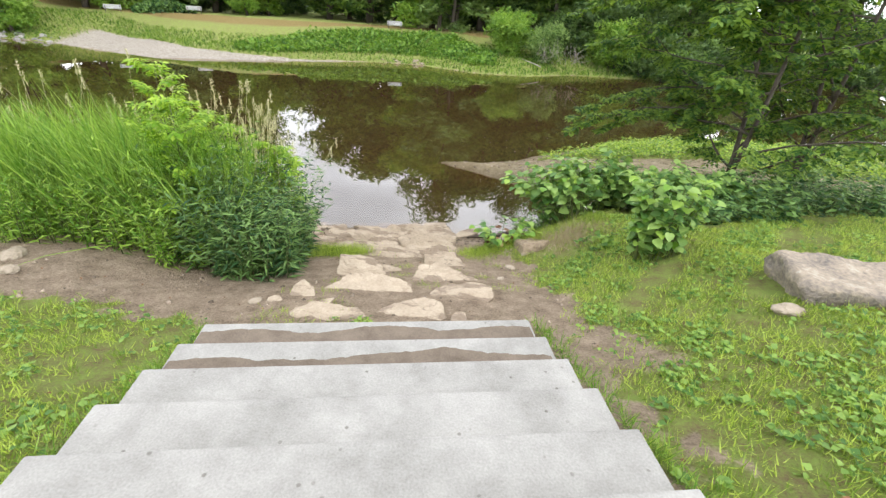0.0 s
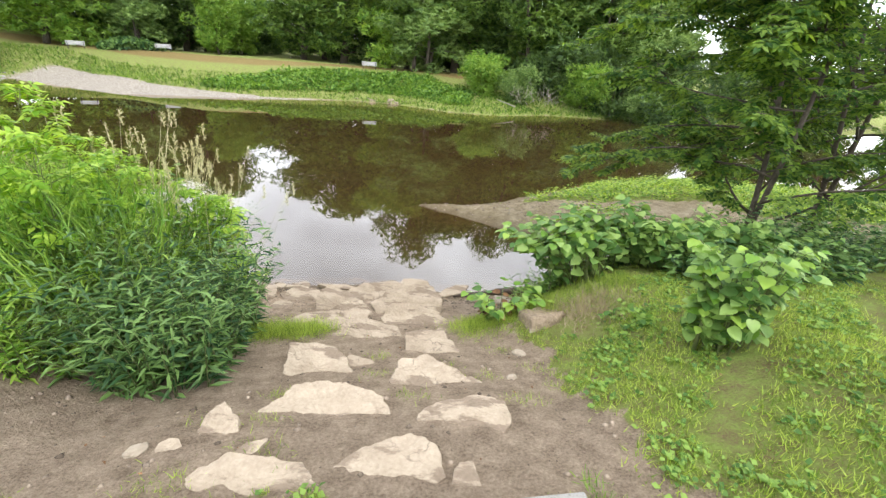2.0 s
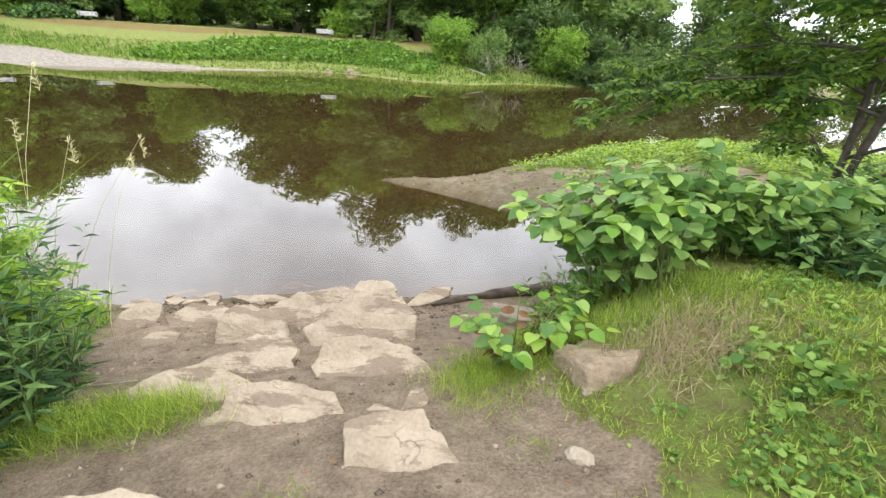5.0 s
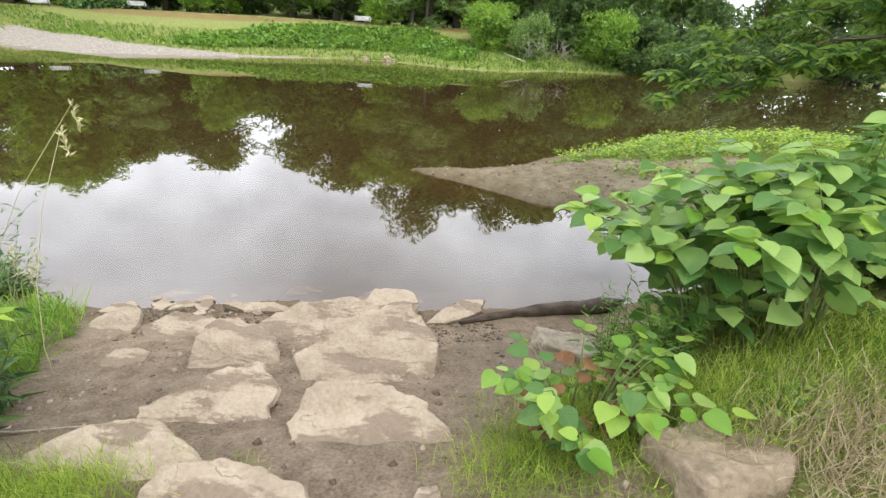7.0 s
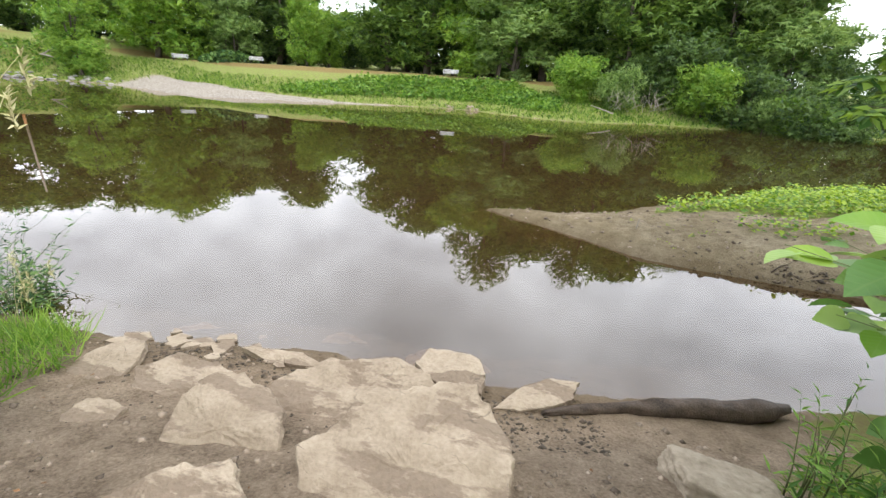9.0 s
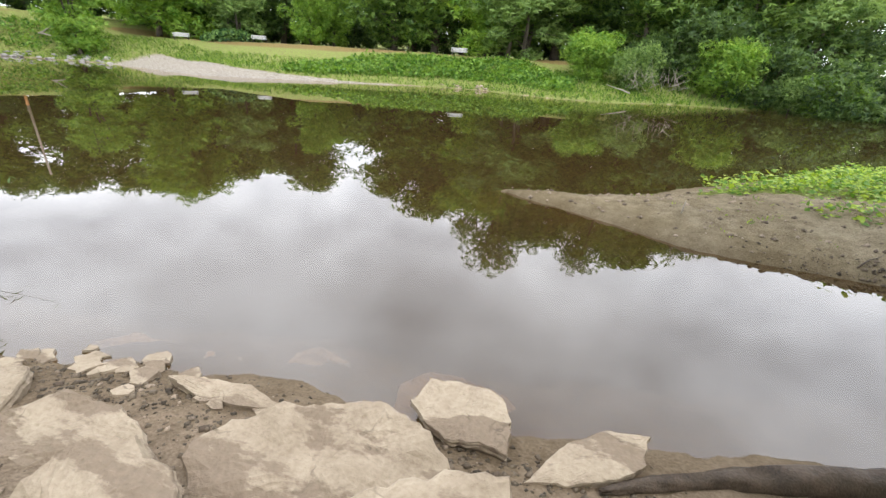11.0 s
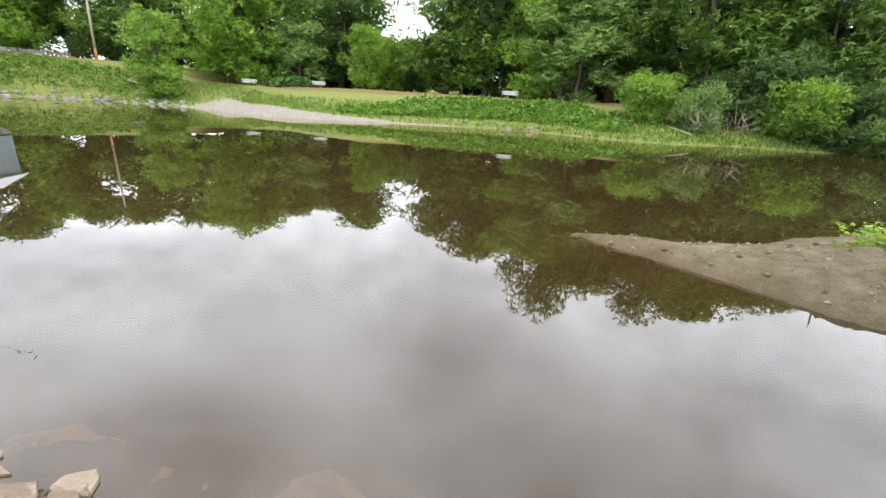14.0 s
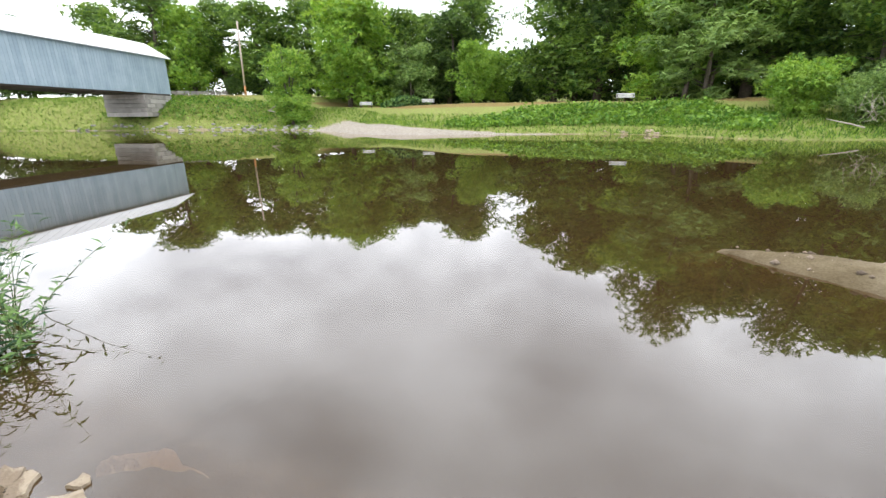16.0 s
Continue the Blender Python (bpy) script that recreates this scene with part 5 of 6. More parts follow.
def seed_stalks():
    rng = np.random.default_rng(150)
    n = 130
    x = np.where(rng.uniform(0, 1, n) < 0.55, rng.normal(-3.1, 0.35, n), rng.uniform(-9, -3.0, n))
    y = np.where(x > -3.9, rng.normal(4.9, 0.25, n), rng.uniform(4.0, 5.3, n))
    z = land(x, y)
    sticks, heads = [], []
    for k in range(n):
        h = rng.uniform(1.75, 2.6)
        lx, ly = rng.normal(0.08, 0.12), rng.normal(0, 0.12)
        t = np.linspace(0, 1, 5)
        P = np.stack([x[k] + lx * h * t ** 2, y[k] + ly * h * t ** 2, z[k] + h * t], -1)
        sticks.append(tube(P, 0.004 * (1.1 - 0.7 * t), 3))
        heads.append(P[-1])
    for k in range(14):
        x0, y0 = rng.uniform(-4.8, -3.7), rng.uniform(6.0, 6.8)
        z0 = max(float(land(x0, y0)), -0.1)
        h = rng.uniform(0.5, 1.0)
        t = np.linspace(0, 1, 5)
        P = np.stack([x0 + rng.normal(0.1, 0.2) * t ** 2, y0 + rng.normal(0.1, 0.15) * t ** 2, z0 + h * t * (1 - 0.25 * t)], -1)
        sticks.append(tube(P, 0.004 * (1.1 - 0.7 * t), 3))
        heads.append(P[-1])
    n = len(heads)
    V, F = joined(sticks)
    per = 26
    H = np.repeat(np.array(heads), per, 0)
    u = np.tile(np.linspace(0, 0.17, per), n)
    H[:, 2] -= u
    D = rng.normal(0, 0.5, (len(H), 3)) + (0.2, 0, 0.9)
    V2, F2 = cards(H, D, 0.05, LEAF, 0.25, rng)
    V, F = joined([(V, F), (V2, F2)])
    tagged(obj_np("grass_seed_heads", V, F, SEEDHEAD), "straw-coloured grass seed heads above the reed grass", "grass", kind="stuff")


seed_stalks()


def sapling(x, y, height, seed, label, leaf=0.19, mat=LEAF_LIME, branches=16):
    rng = np.random.default_rng(seed)
    z0 = float(land(x, y))
    root = empty("maple_sapling", (x, y, z0), label, "sapling")
    t = np.linspace(0, 1, 6)
    P = np.stack([0.12 * t ** 2, 0.05 * np.sin(t * 3), height * t - 0.03], -1)
    wood, places, ways = [tube(P, 0.014 * (1.1 - t), 6)], [], []
    for i in range(branches):
        u = 0.3 + 0.7 * i / (branches - 1)
        a = i * 2.4 + rng.normal(0, 0.3)
        at = np.array([np.interp(u, t, P[:, c]) for c in range(3)])
        Q, R = limb(at, (np.cos(a), np.sin(a), 0.8), 0.3 * height * (1.25 - u), 0.006, rng, 0.1, 4)
        wood.append(tube(Q, R, 4))
        for q in np.linspace(0.3, 1, 7):
            p = np.array([np.interp(q, np.linspace(0, 1, 5), Q[:, c]) for c in range(3)])
            for s in (1, -1):
                places.append(p)
                ways.append((math.cos(a + s * 0.9), math.sin(a + s * 0.9), rng.uniform(-0.3, 0.2)))
    V, F = joined(wood)
    obj_np("stem", V, F, STEM, root, True)
    V, F = cards(places, ways, leaf * rng.uniform(0.7, 1.15, len(places)), COMPOUND, 1.0, rng, twist=0.3)
    obj_np("leaves", V, F, mat, root)


for row in ((-3.5, 3.55, 2.4, 161), (-3.25, 4.1, 2.0, 162), (-3.75, 4.4, 2.1, 163), (-3.2, 3.3, 2.0, 168), (-3.4, 4.9, 1.95, 164), (-2.75, 4.95, 1.8, 165), (-2.95, 4.75, 1.85, 166), (-2.6, 4.6, 1.75, 167)):
    sapling(*row, "lime green box elder sapling standing among the weeds")


def skirt(rng, n):
    t = rng.uniform(0, 1, n)
    return np.interp(t, (0, 0.5, 1), (-2.25, -1.75, -1.25)) + rng.normal(0, 0.16, n), np.interp(t, (0, 0.5, 1), (4.05, 4.4, 4.5)) + rng.normal(0, 0.15, n)


grass_patch("grass_tuft", 4600, skirt, 0.2, 0.02, LEAF_LAWN, "soft low grass at the foot of the weeds", 170, 0.45)


def shore_grass(rng, n):
    x = rng.uniform(-4.3, -2.85, n)
    y = rng.uniform(5.2, 6.9, n)
    keep = x < -2.95 - 0.5 * (y - 5.6) * (y > 5.6) + 0.1 * np.sin(y * 9)
    return x[keep], y[keep]


grass_patch("shore_grass", 3200, shore_grass, 0.3, 0.035, LEAF_GRASS, "grass hanging over the muddy shore", 172, 0.5)


# broad-leaved knotweed on the downstream side
def leaf_mesh(name, mat, shape=HEART, width=0.95):
    me = bpy.data.meshes.new(name)
    S, F = shape
    me.from_pydata([tuple(v * (1, width, 1)) for v in S], [], [tuple(f) for f in F])
    me.materials.append(mat)
    me.shade_smooth()
    return me


LEAF_MESHES = (leaf_mesh("leaf", LEAF_KNOT, width=0.84), leaf_mesh("leaf", LEAF_KNOT, width=0.74), leaf_mesh("leaf", LEAF_KNOTLIGHT, width=0.84), leaf_mesh("leaf", DEADLEAF, width=0.7))


def leafy_bush(name, x, y, rx, ry, height, stems, per, leaf, label, seed, light=0.2, dead=0.0, arch=0.5, single=300, filler=0, low=0.25, sweep=(0.0, 0.0)):
    """Arching stems with broad leaves, each near leaf a piece of its own; filler leaves in the depth of the bush are joined."""
    rng = np.random.default_rng(seed)
    z0 = float(land(x, y))
    root = empty(name, (x, y, z0), label, "plant")
    sticks, spots = [], []
    for k in range(stems):
        a, r = rng.uniform(0, 2 * np.pi), math.sqrt(rng.uniform(0, 1))
        bx, by = 0.6 * rx * r * math.cos(a), 0.6 * ry * r * math.sin(a)
        h = height * rng.uniform(0.65, 1.08)
        out = np.array((rx * math.cos(a), ry * math.sin(a))) * arch * rng.uniform(0.5, 1.1) + np.array(sweep) * rng.uniform(0.35, 1.1)
        head = math.atan2(out[1], out[0])
        t = np.linspace(0, 1, 6)
        bz = float(land(x + bx, y + by)) - z0
        P = np.stack([bx + out[0] * t ** 1.8, by + out[1] * t ** 1.8, bz - 0.03 + h * (t - 0.32 * t ** 3) / 0.68], -1)
        sticks.append(tube(P, 0.008 * (1.15 - t), 5))
        for i in range(per):
            u = low + (1 - low) * (i + rng.uniform(0, 0.8)) / per
            p = np.array([np.interp(u, t, P[:, c]) for c in range(3)])
            b = head + (1 - 0.55 * u) * 1.5 * (1 if i % 2 else -1) + rng.normal(0, 0.45)
            spots.append((p, np.array((math.cos(b), math.sin(b), rng.uniform(-0.4, 0.08))), leaf * rng.uniform(0.6, 1.2) * (1.08 - 0.3 * u ** 3), u))
    V, F = joined(sticks)
    tagged(obj_np("stem", V, F, STEM, root, True), kind="stuff")
    order = rng.permutation(len(spots))
    for q in order[:single]:
        p, d, s, u = spots[q]
        pick = rng.uniform()
        me = LEAF_MESHES[3] if pick < 2.2 * dead * (u < 0.55) else LEAF_MESHES[2] if pick < dead + light * (0.4 + u) else LEAF_MESHES[int(rng.integers(0, 2))]
        lf = new("leaf", me)
        lf.parent = root
        d = Vector(d).normalized()
        up = (Vector((0, 0, 1)) + Vector(rng.normal(0, 0.24, 3))).normalized()
        side = up.cross(d).normalized()
        nrm = d.cross(side)
        m = Matrix((d, side, nrm)).transposed().to_4x4()
        lf.matrix_basis = Matrix.Translation(p + 0.25 * s * np.array(d)) @ m @ Matrix.Scale(s, 4)
    rest = [spots[q] for q in order[single:]]
    if filler:
        c = sphere_ways(filler, rng) * rng.uniform(0.3, 1, (filler, 1)) ** 0.5
        P = c * (rx * 0.95, ry * 0.95, height * 0.42)
        P[:, 2] += land(x + P[:, 0], y + P[:, 1]) - z0 + height * 0.42
        rest += [(p, np.array((*rng.normal(0, 1, 2), -0.2)), leaf * rng.uniform(0.6, 1.1), 0.5) for p in P]
    if rest:
        V, F = cards([r[0] for r in rest], [r[1] for r in rest], np.array([r[2] for r in rest]), HEART, 0.9, rng, twist=0.4)
        tagged(obj_np("inner_leaves", V, F, LEAF_KNOT, root, True), kind="stuff")
    return root


leafy_bush("knotweed_bush", 2.15, 5.75, 0.6, 0.55, 1.0, 46, 10, 0.17, "broad-leaved knotweed bush arching out over the muddy shore", 201, light=0.16, filler=120, low=0.5, sweep=(-0.75, 0.12), arch=0.45)
leafy_bush("knotweed_bush", 2.55, 6.3, 0.8, 0.6, 1.12, 44, 11, 0.16, "knotweed bush leaning out over the inlet", 206, light=0.16, filler=300, single=300, low=0.4, arch=0.7, sweep=(-0.35, 0.15))
leafy_bush("knotweed_bush", 3.5, 6.3, 0.9, 0.7, 0.95, 36, 11, 0.165, "thick knotweed bush behind the lawn's edge", 202, light=0.08, filler=700, single=260)
leafy_bush("knotweed_bush", 4.7, 6.7, 1.0, 0.8, 0.85, 26, 12, 0.16, "darker knotweed bush at the lawn's far edge", 203, light=0.04, filler=800, single=120)
leafy_bush("knotweed_shrub", 2.8, 3.5, 0.4, 0.38, 1.02, 30, 15, 0.125, "small upright knotweed shrub standing alone on the lawn", 204, light=0.26, filler=120, arch=0.6, low=0.14)
leafy_bush("leafy_plant", 1.02, 5.14, 0.42, 0.34, 0.5, 24, 8, 0.125, "low light green plant with some dead brown leaves", 205, light=0.3, dead=0.16, arch=0.9)
# undergrowth shares the weed leaf whose dark tone already holds shade
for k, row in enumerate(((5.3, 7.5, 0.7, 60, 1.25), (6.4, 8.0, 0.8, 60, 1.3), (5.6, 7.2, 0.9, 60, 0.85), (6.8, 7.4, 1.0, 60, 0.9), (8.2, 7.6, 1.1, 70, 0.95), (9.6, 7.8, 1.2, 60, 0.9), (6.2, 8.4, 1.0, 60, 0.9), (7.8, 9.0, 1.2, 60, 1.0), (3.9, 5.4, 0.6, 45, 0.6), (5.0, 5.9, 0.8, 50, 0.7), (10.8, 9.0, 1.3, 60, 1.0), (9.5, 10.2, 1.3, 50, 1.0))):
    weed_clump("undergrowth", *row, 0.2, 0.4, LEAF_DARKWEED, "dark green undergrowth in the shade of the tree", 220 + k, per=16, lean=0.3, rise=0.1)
weed_clump("willow_sprout", 1.62, 5.85, 0.3, 36, 0.62, 0.12, 0.16, LEAF_WEED, "feathery willow sprouts below the knotweed", 252, per=20, lean=0.3)
weed_clump("willow_sprout", 1.75, 6.6, 0.1, 7, 1.05, 0.11, 0.16, LEAF_WEED, "thin willow sprouts at the water's edge", 240, per=20, lean=0.15)
weed_clump("shore_weed", 3.0, 6.6, 0.25, 20, 0.38, 0.08, 0.3, LEAF_DARKWEED, "ragged weeds beside the driftwood at the shore", 241, per=14, lean=0.35)
weed_clump("shore_weed", 2.1, 6.7, 0.3, 26, 0.4, 0.14, 0.16, LEAF_WEED, "grassy weeds at the muddy shore", 242, per=10, lean=0.4)
weed_clump("shore_weed", -5.1, 7.15, 0.4, 40, 0.75, 0.16, 0.2, LEAF_DARKWEED, "leafy weeds overhanging the water from the bank", 246, per=16, lean=0.4)
weed_clump("shore_weed", -5.9, 7.1, 0.6, 50, 1.3, 0.16, 0.2, LEAF_DARKWEED, "leafy weeds overhanging the water from the bank", 247, per=16, lean=0.4)
weed_clump("broadleaf_weed", 2.35, 4.35, 0.3, 16, 0.16, 0.11, 0.7, LEAF_CLOVER, "flat broad-leaved weeds in the lawn", 243, per=6, lean=0.6, shape=HEART)


def right_tuft(rng, n):
    t = rng.uniform(0, 1, n)
    x = np.interp(t, (0, 0.35, 1), (0.6, 0.95, 2.6)) + rng.normal(0, 0.17, n)
    y = np.interp(t, (0, 0.35, 1), (4.75, 5.1, 5.2)) + rng.normal(0, 0.2, n)
    return x, y



def dry_tuft(rng, n):
    return 2.05 + rng.normal(0, 0.24, n), 4.72 + rng.normal(0, 0.17, n)


grass_patch("dry_grass", 1900, dry_tuft, 0.2, 0.02, DRYSTEM, "matted straw-coloured dry grass beside the rock", 251, 0.7)
grass_patch("grass_tuft", 9000, right_tuft, 0.16, 0.022, LEAF_LAWN, "soft bright grass round the rock by the path", 244, 0.45)

# shade trees over the inlet
def boughed_tree(name, x, y, height, seed, label, boughs, reach, aims=(), leaf=0.24, girth=0.045):
    """A slender tree whose long boughs droop, with flat sprays of compound leaves to both sides of each bough."""
    rng = np.random.default_rng(seed)
    root = empty(name, (x, y, float(land(x, y))), label, "tree")
    t = np.linspace(0, 1, 10)
    wood, places, ways, sizes = [], [], [], []
    stems = []
    for k in range(2):
        P = np.stack([0.12 * k + (0.5 - 1.3 * k) * t ** 1.4 + 0.05 * np.sin(t * 7 + seed), 0.1 * k + (0.7 * k - 0.2) * t ** 1.3 + 0.05 * np.cos(t * 6), t * height * (1 - 0.12 * k) - 0.1], -1)
        stems.append(P)
        wood.append(tube(P, girth * (1.05 - t) + 0.008, 9))
    starts = []
    for i in range(boughs):
        u = 0.13 + 0.86 * (i + rng.uniform(0, 0.9)) / boughs
        a = i * 2.4 + rng.normal(0, 0.35)
        starts.append((u, np.array((math.cos(a), math.sin(a), rng.uniform(0.0, 0.35) + 0.4 * (u < 0.3))), reach * (1.0 - 0.3 * u) * rng.uniform(0.6, 1.15), int(rng.integers(0, 2))))
    for ax, ay, az, u in aims:
        at = np.array([np.interp(u, t, stems[0][:, c]) for c in range(3)])
        d = np.array((ax - x, ay - y, az - root.location.z)) - at
        starts.append((u, d / np.linalg.norm(d) + (0, 0, 0.1), float(np.linalg.norm(d)) * 1.03, 0))
    for u, way, ln, k in starts:
        at = np.array([np.interp(u, t, stems[k][:, c]) for c in range(3)])
        Q, R = limb(at, way, ln, 0.028 * (1.2 - u), rng, 0.13, 8)
        wood.append(tube(Q, R, 5))
        q = np.linspace(0, 1, 9)
        for v in np.linspace(0.18, 1.0, 11):
            p = np.array([np.interp(v, q, Q[:, c]) for c in range(3)])
            fwd = Q[min(8, int(v * 8) + 1)] - Q[max(0, int(v * 8) - 1)]
            head = math.atan2(fwd[1], fwd[0])
            for side in (1, -1):
                b = head + side * (0.95 - 0.5 * v) + rng.normal(0, 0.25)
                tl = (0.16 + 0.2 * ln * (1.1 - v)) * rng.uniform(0.6, 1.15)
                T, TR = limb(p, (math.cos(b), math.sin(b), rng.uniform(-0.3, 0.12)), tl, 0.006, rng, 0.3, 4)
                wood.append(tube(T, TR, 3))
                for w in np.linspace(0.15, 1, 5):
                    e = np.array([np.interp(w, np.linspace(0, 1, 5), T[:, c]) for c in range(3)])
                    for s2 in (1, -1):
                        c2 = b + s2 * rng.uniform(0.3, 1.1)
                        places.append(e)
                        ways.append((math.cos(c2), math.sin(c2), rng.uniform(-0.75, -0.1)))
                        sizes.append(leaf * rng.uniform(0.65, 1.2))
    V, F = joined(wood)
    obj_np("trunk", V, F, BARK, root, True)
    V, F = cards(places, ways, np.array(sizes), COMPOUND, 1.0, rng, twist=0.22)
    obj_np("crown", V, F, LEAF_SHADE, root)
    return root


boughed_tree("box_elder_tree", 5.6, 7.8, 8.2, 301, "shady box elder with drooping leafy boughs over the water", 32, 3.6, ((2.5, 8.4, 2.55, 0.3), (3.0, 7.9, 3.3, 0.38), (2.9, 8.9, 3.9, 0.45), (3.2, 8.6, 3.0, 0.34), (3.6, 6.9, 3.9, 0.42), (2.2, 8.8, 4.7, 0.6), (2.3, 9.7, 5.3, 0.68), (1.9, 8.1, 5.1, 0.64), (2.9, 10.2, 4.6, 0.55), (2.6, 7.4, 5.6, 0.7), (3.3, 8.0, 6.3, 0.76), (3.9, 7.0, 6.6, 0.8), (3.5, 9.0, 6.7, 0.82), (3.0, 8.6, 7.2, 0.86), (4.2, 6.4, 5.4, 0.66), (3.3, 6.7, 4.9, 0.55), (3.5, 7.2, 5.1, 0.6), (3.1, 6.4, 4.6, 0.5), (3.7, 7.8, 5.1, 0.6), (3.9, 6.6, 5.9, 0.7), (2.8, 7.6, 4.8, 0.5), (3.1, 8.3, 4.9, 0.52), (2.7, 6.9, 4.6, 0.48), (3.0, 7.3, 5.3, 0.6)))
boughed_tree("box_elder_tree", 7.3, 8.6, 9.0, 302, "second box elder with dark layered foliage", 26, 4.0, ((5.4, 9.8, 2.6, 0.3), (5.2, 10.4, 3.6, 0.4)))


def vine_mat():
    rng = np.random.default_rng(310)
    n = 34000
    x, y = rng.uniform(2.2, 14, n), rng.uniform(10.5, 18.5, n)
    z = land(x, y)
    patch = (np.hypot((x - 4.3) / 1.0, (y - 12.7) / 0.45) < 1 + 0.5 * wobble(x, y, 3.1, 1.0)) & (rng.uniform(0, 1, n) < 0.6)
    keep = (z > 0.2) & (vines(x, y) | patch)
    x, y, z = x[keep], y[keep], z[keep]
    h = 0.1 + 0.3 * np.clip(0.5 + 0.5 * wobble(x, y, 1.9) + 0.3 * wobble(x, y, 5.0, 2.0), 0, 1.2)
    P = np.stack([x, y, z + rng.uniform(0, 1, len(x)) * h], -1)
    V, F = cards(P, rng.normal(0, 1, (len(x), 3)) * (1, 1, 0.3), rng.uniform(0.05, 0.11, len(x)), LEAF, 0.9, rng, twist=0.35)
    tagged(obj_np("vine_mat", V, F, LEAF_VINE), "bright green vines covering the back of the sand spit", "vines", kind="stuff")


vine_mat()


# ---- turf ----
SHORT = (np.array([(0, 0.5, 0), (0, -0.5, 0), (1, 0, -0.1)]), np.array([(0, 1, 2)]))
SMALL = (DIAMOND, np.array([(0, 3, 2), (0, 2, 1)]))


def lawn(rng, n):
    x, y = rng.uniform(-5.5, 9, n), rng.uniform(-2.2, 7.0, n)
    s, l = near_sl(x, y)
    bare = wobble(x, y, 1.5, 5.0) + 0.7 * wobble(x, y, 4.3, 1.2)
    on = lawn_mask(x, y) * smooth01(-0.85, 0.1, bare)
    keep = (rng.uniform(0, 1, n) < on) & ((l < -1.3 - 0.03 * (1.45 - s)) | (l > 1.7) | (s > 1.6)) & (land(x, y) > 0.25)
    near = rng.uniform(0, 1, n) < np.clip(1.5 - 0.16 * np.hypot(x - 1, y - 1), 0.25, 1)
    keep &= near
    return x[keep], y[keep]


grass_patch("lawn_grass", 560000, lawn, 0.08, 0.12, LEAF_LAWN, "short rough lawn grass on the river bank", 320, 0.75, SHORT)


def stair_edge(rng, n):
    s = rng.uniform(-2.2, 1.7, n)
    l = np.where(rng.uniform(0, 1, n) < 0.5, -1.27 - np.abs(rng.normal(0, 0.07, n)), 1.68 + np.abs(rng.normal(0, 0.07, n)))
    return ALONG[0] * s + SIDE[0] * l, ALONG[1] * s + SIDE[1] * l


grass_patch("edge_grass", 2600, stair_edge, 0.12, 0.05, LEAF_GRASS, "longer grass along the sides of the steps", 322, 0.6)


def path_tufts(rng, n):
    spots = np.array([(-0.3, 3.3), (-0.35, 3.75), (-1.15, 1.75), (-0.9, 2.35), (1.05, 2.9), (0.6, 5.6), (-1.25, 2.35), (1.2, 1.75), (-0.75, 4.78), (1.3, 3.6), (0.95, 4.1), (-0.95, 1.55), (-1.25, 1.6), (-0.78, 2.05), (-0.95, 2.75), (0.35, 3.55), (0.75, 3.35), (0.1, 2.9)])
    k = rng.integers(0, len(spots), n)
    return spots[k, 0] + rng.normal(0, 0.1, n), spots[k, 1] + rng.normal(0, 0.06, n)


grass_patch("path_tufts", 1500, path_tufts, 0.075, 0.06, LEAF_LAWN, "small grass tufts between the slabs", 323, 0.6)


def lawn_leaves():
    rng = np.random.default_rng(330)
    x, y = lawn(rng, 120000)
    on = wobble(x, y, 2.3, 8.0) + 0.7 * wobble(x, y, 6.0, 3.0) > 0.1
    x, y = x[on], y[on]
    P = np.stack([x, y, land(x, y) + rng.uniform(0.008, 0.045, len(x))], -1)
    V, F = cards(P, rng.normal(0, 1, (len(x), 3)) * (1, 1, 0.22), rng.uniform(0.015, 0.06, len(x)), SMALL, 0.85, rng, twist=0.3)
    tagged(obj_np("lawn_weeds", V, F, LEAF_CLOVER), "clover and plantain leaves through the lawn", "weeds", kind="stuff")


lawn_leaves()


def rosettes():
    rng = np.random.default_rng(335)
    x, y = lawn(rng, 9000)
    on = (x > 1.5) & (wobble(x, y, 1.1, 3.0) > -0.1)
    x, y = x[on][:700], y[on][:700]
    P, D, S = [], [], []
    for a, b in zip(x, y):
        z = float(land(a, b))
        for k in range(int(rng.integers(4, 8))):
            w = rng.uniform(0, 6.28)
            P.append((a, b, z + 0.03))
            D.append((math.cos(w), math.sin(w), rng.uniform(0.1, 0.6)))
            S.append(rng.uniform(0.03, 0.065))
    V, F = cards(P, D, np.array(S), LEAF, 0.8, rng, twist=0.25)
    tagged(obj_np("plantain_rosettes", V, F, LEAF_CLOVER), "broad plantain leaves in flat rosettes through the lawn", "weeds", kind="stuff")


rosettes()


def spit_sprouts(rng, n):
    x, y = rng.uniform(1.2, 6.0, n), rng.uniform(11.6, 14.6, n)
    keep = (land(x, y) > 0.12) & (wobble(x, y, 2.0, 1.0) > 0.1)
    return x[keep], y[keep]


grass_patch("spit_sprouts", 220, spit_sprouts, 0.07, 0.2, LEAF_VINE, "tiny green sprouts scattered over the sand spit", 253, 0.8, per=3)


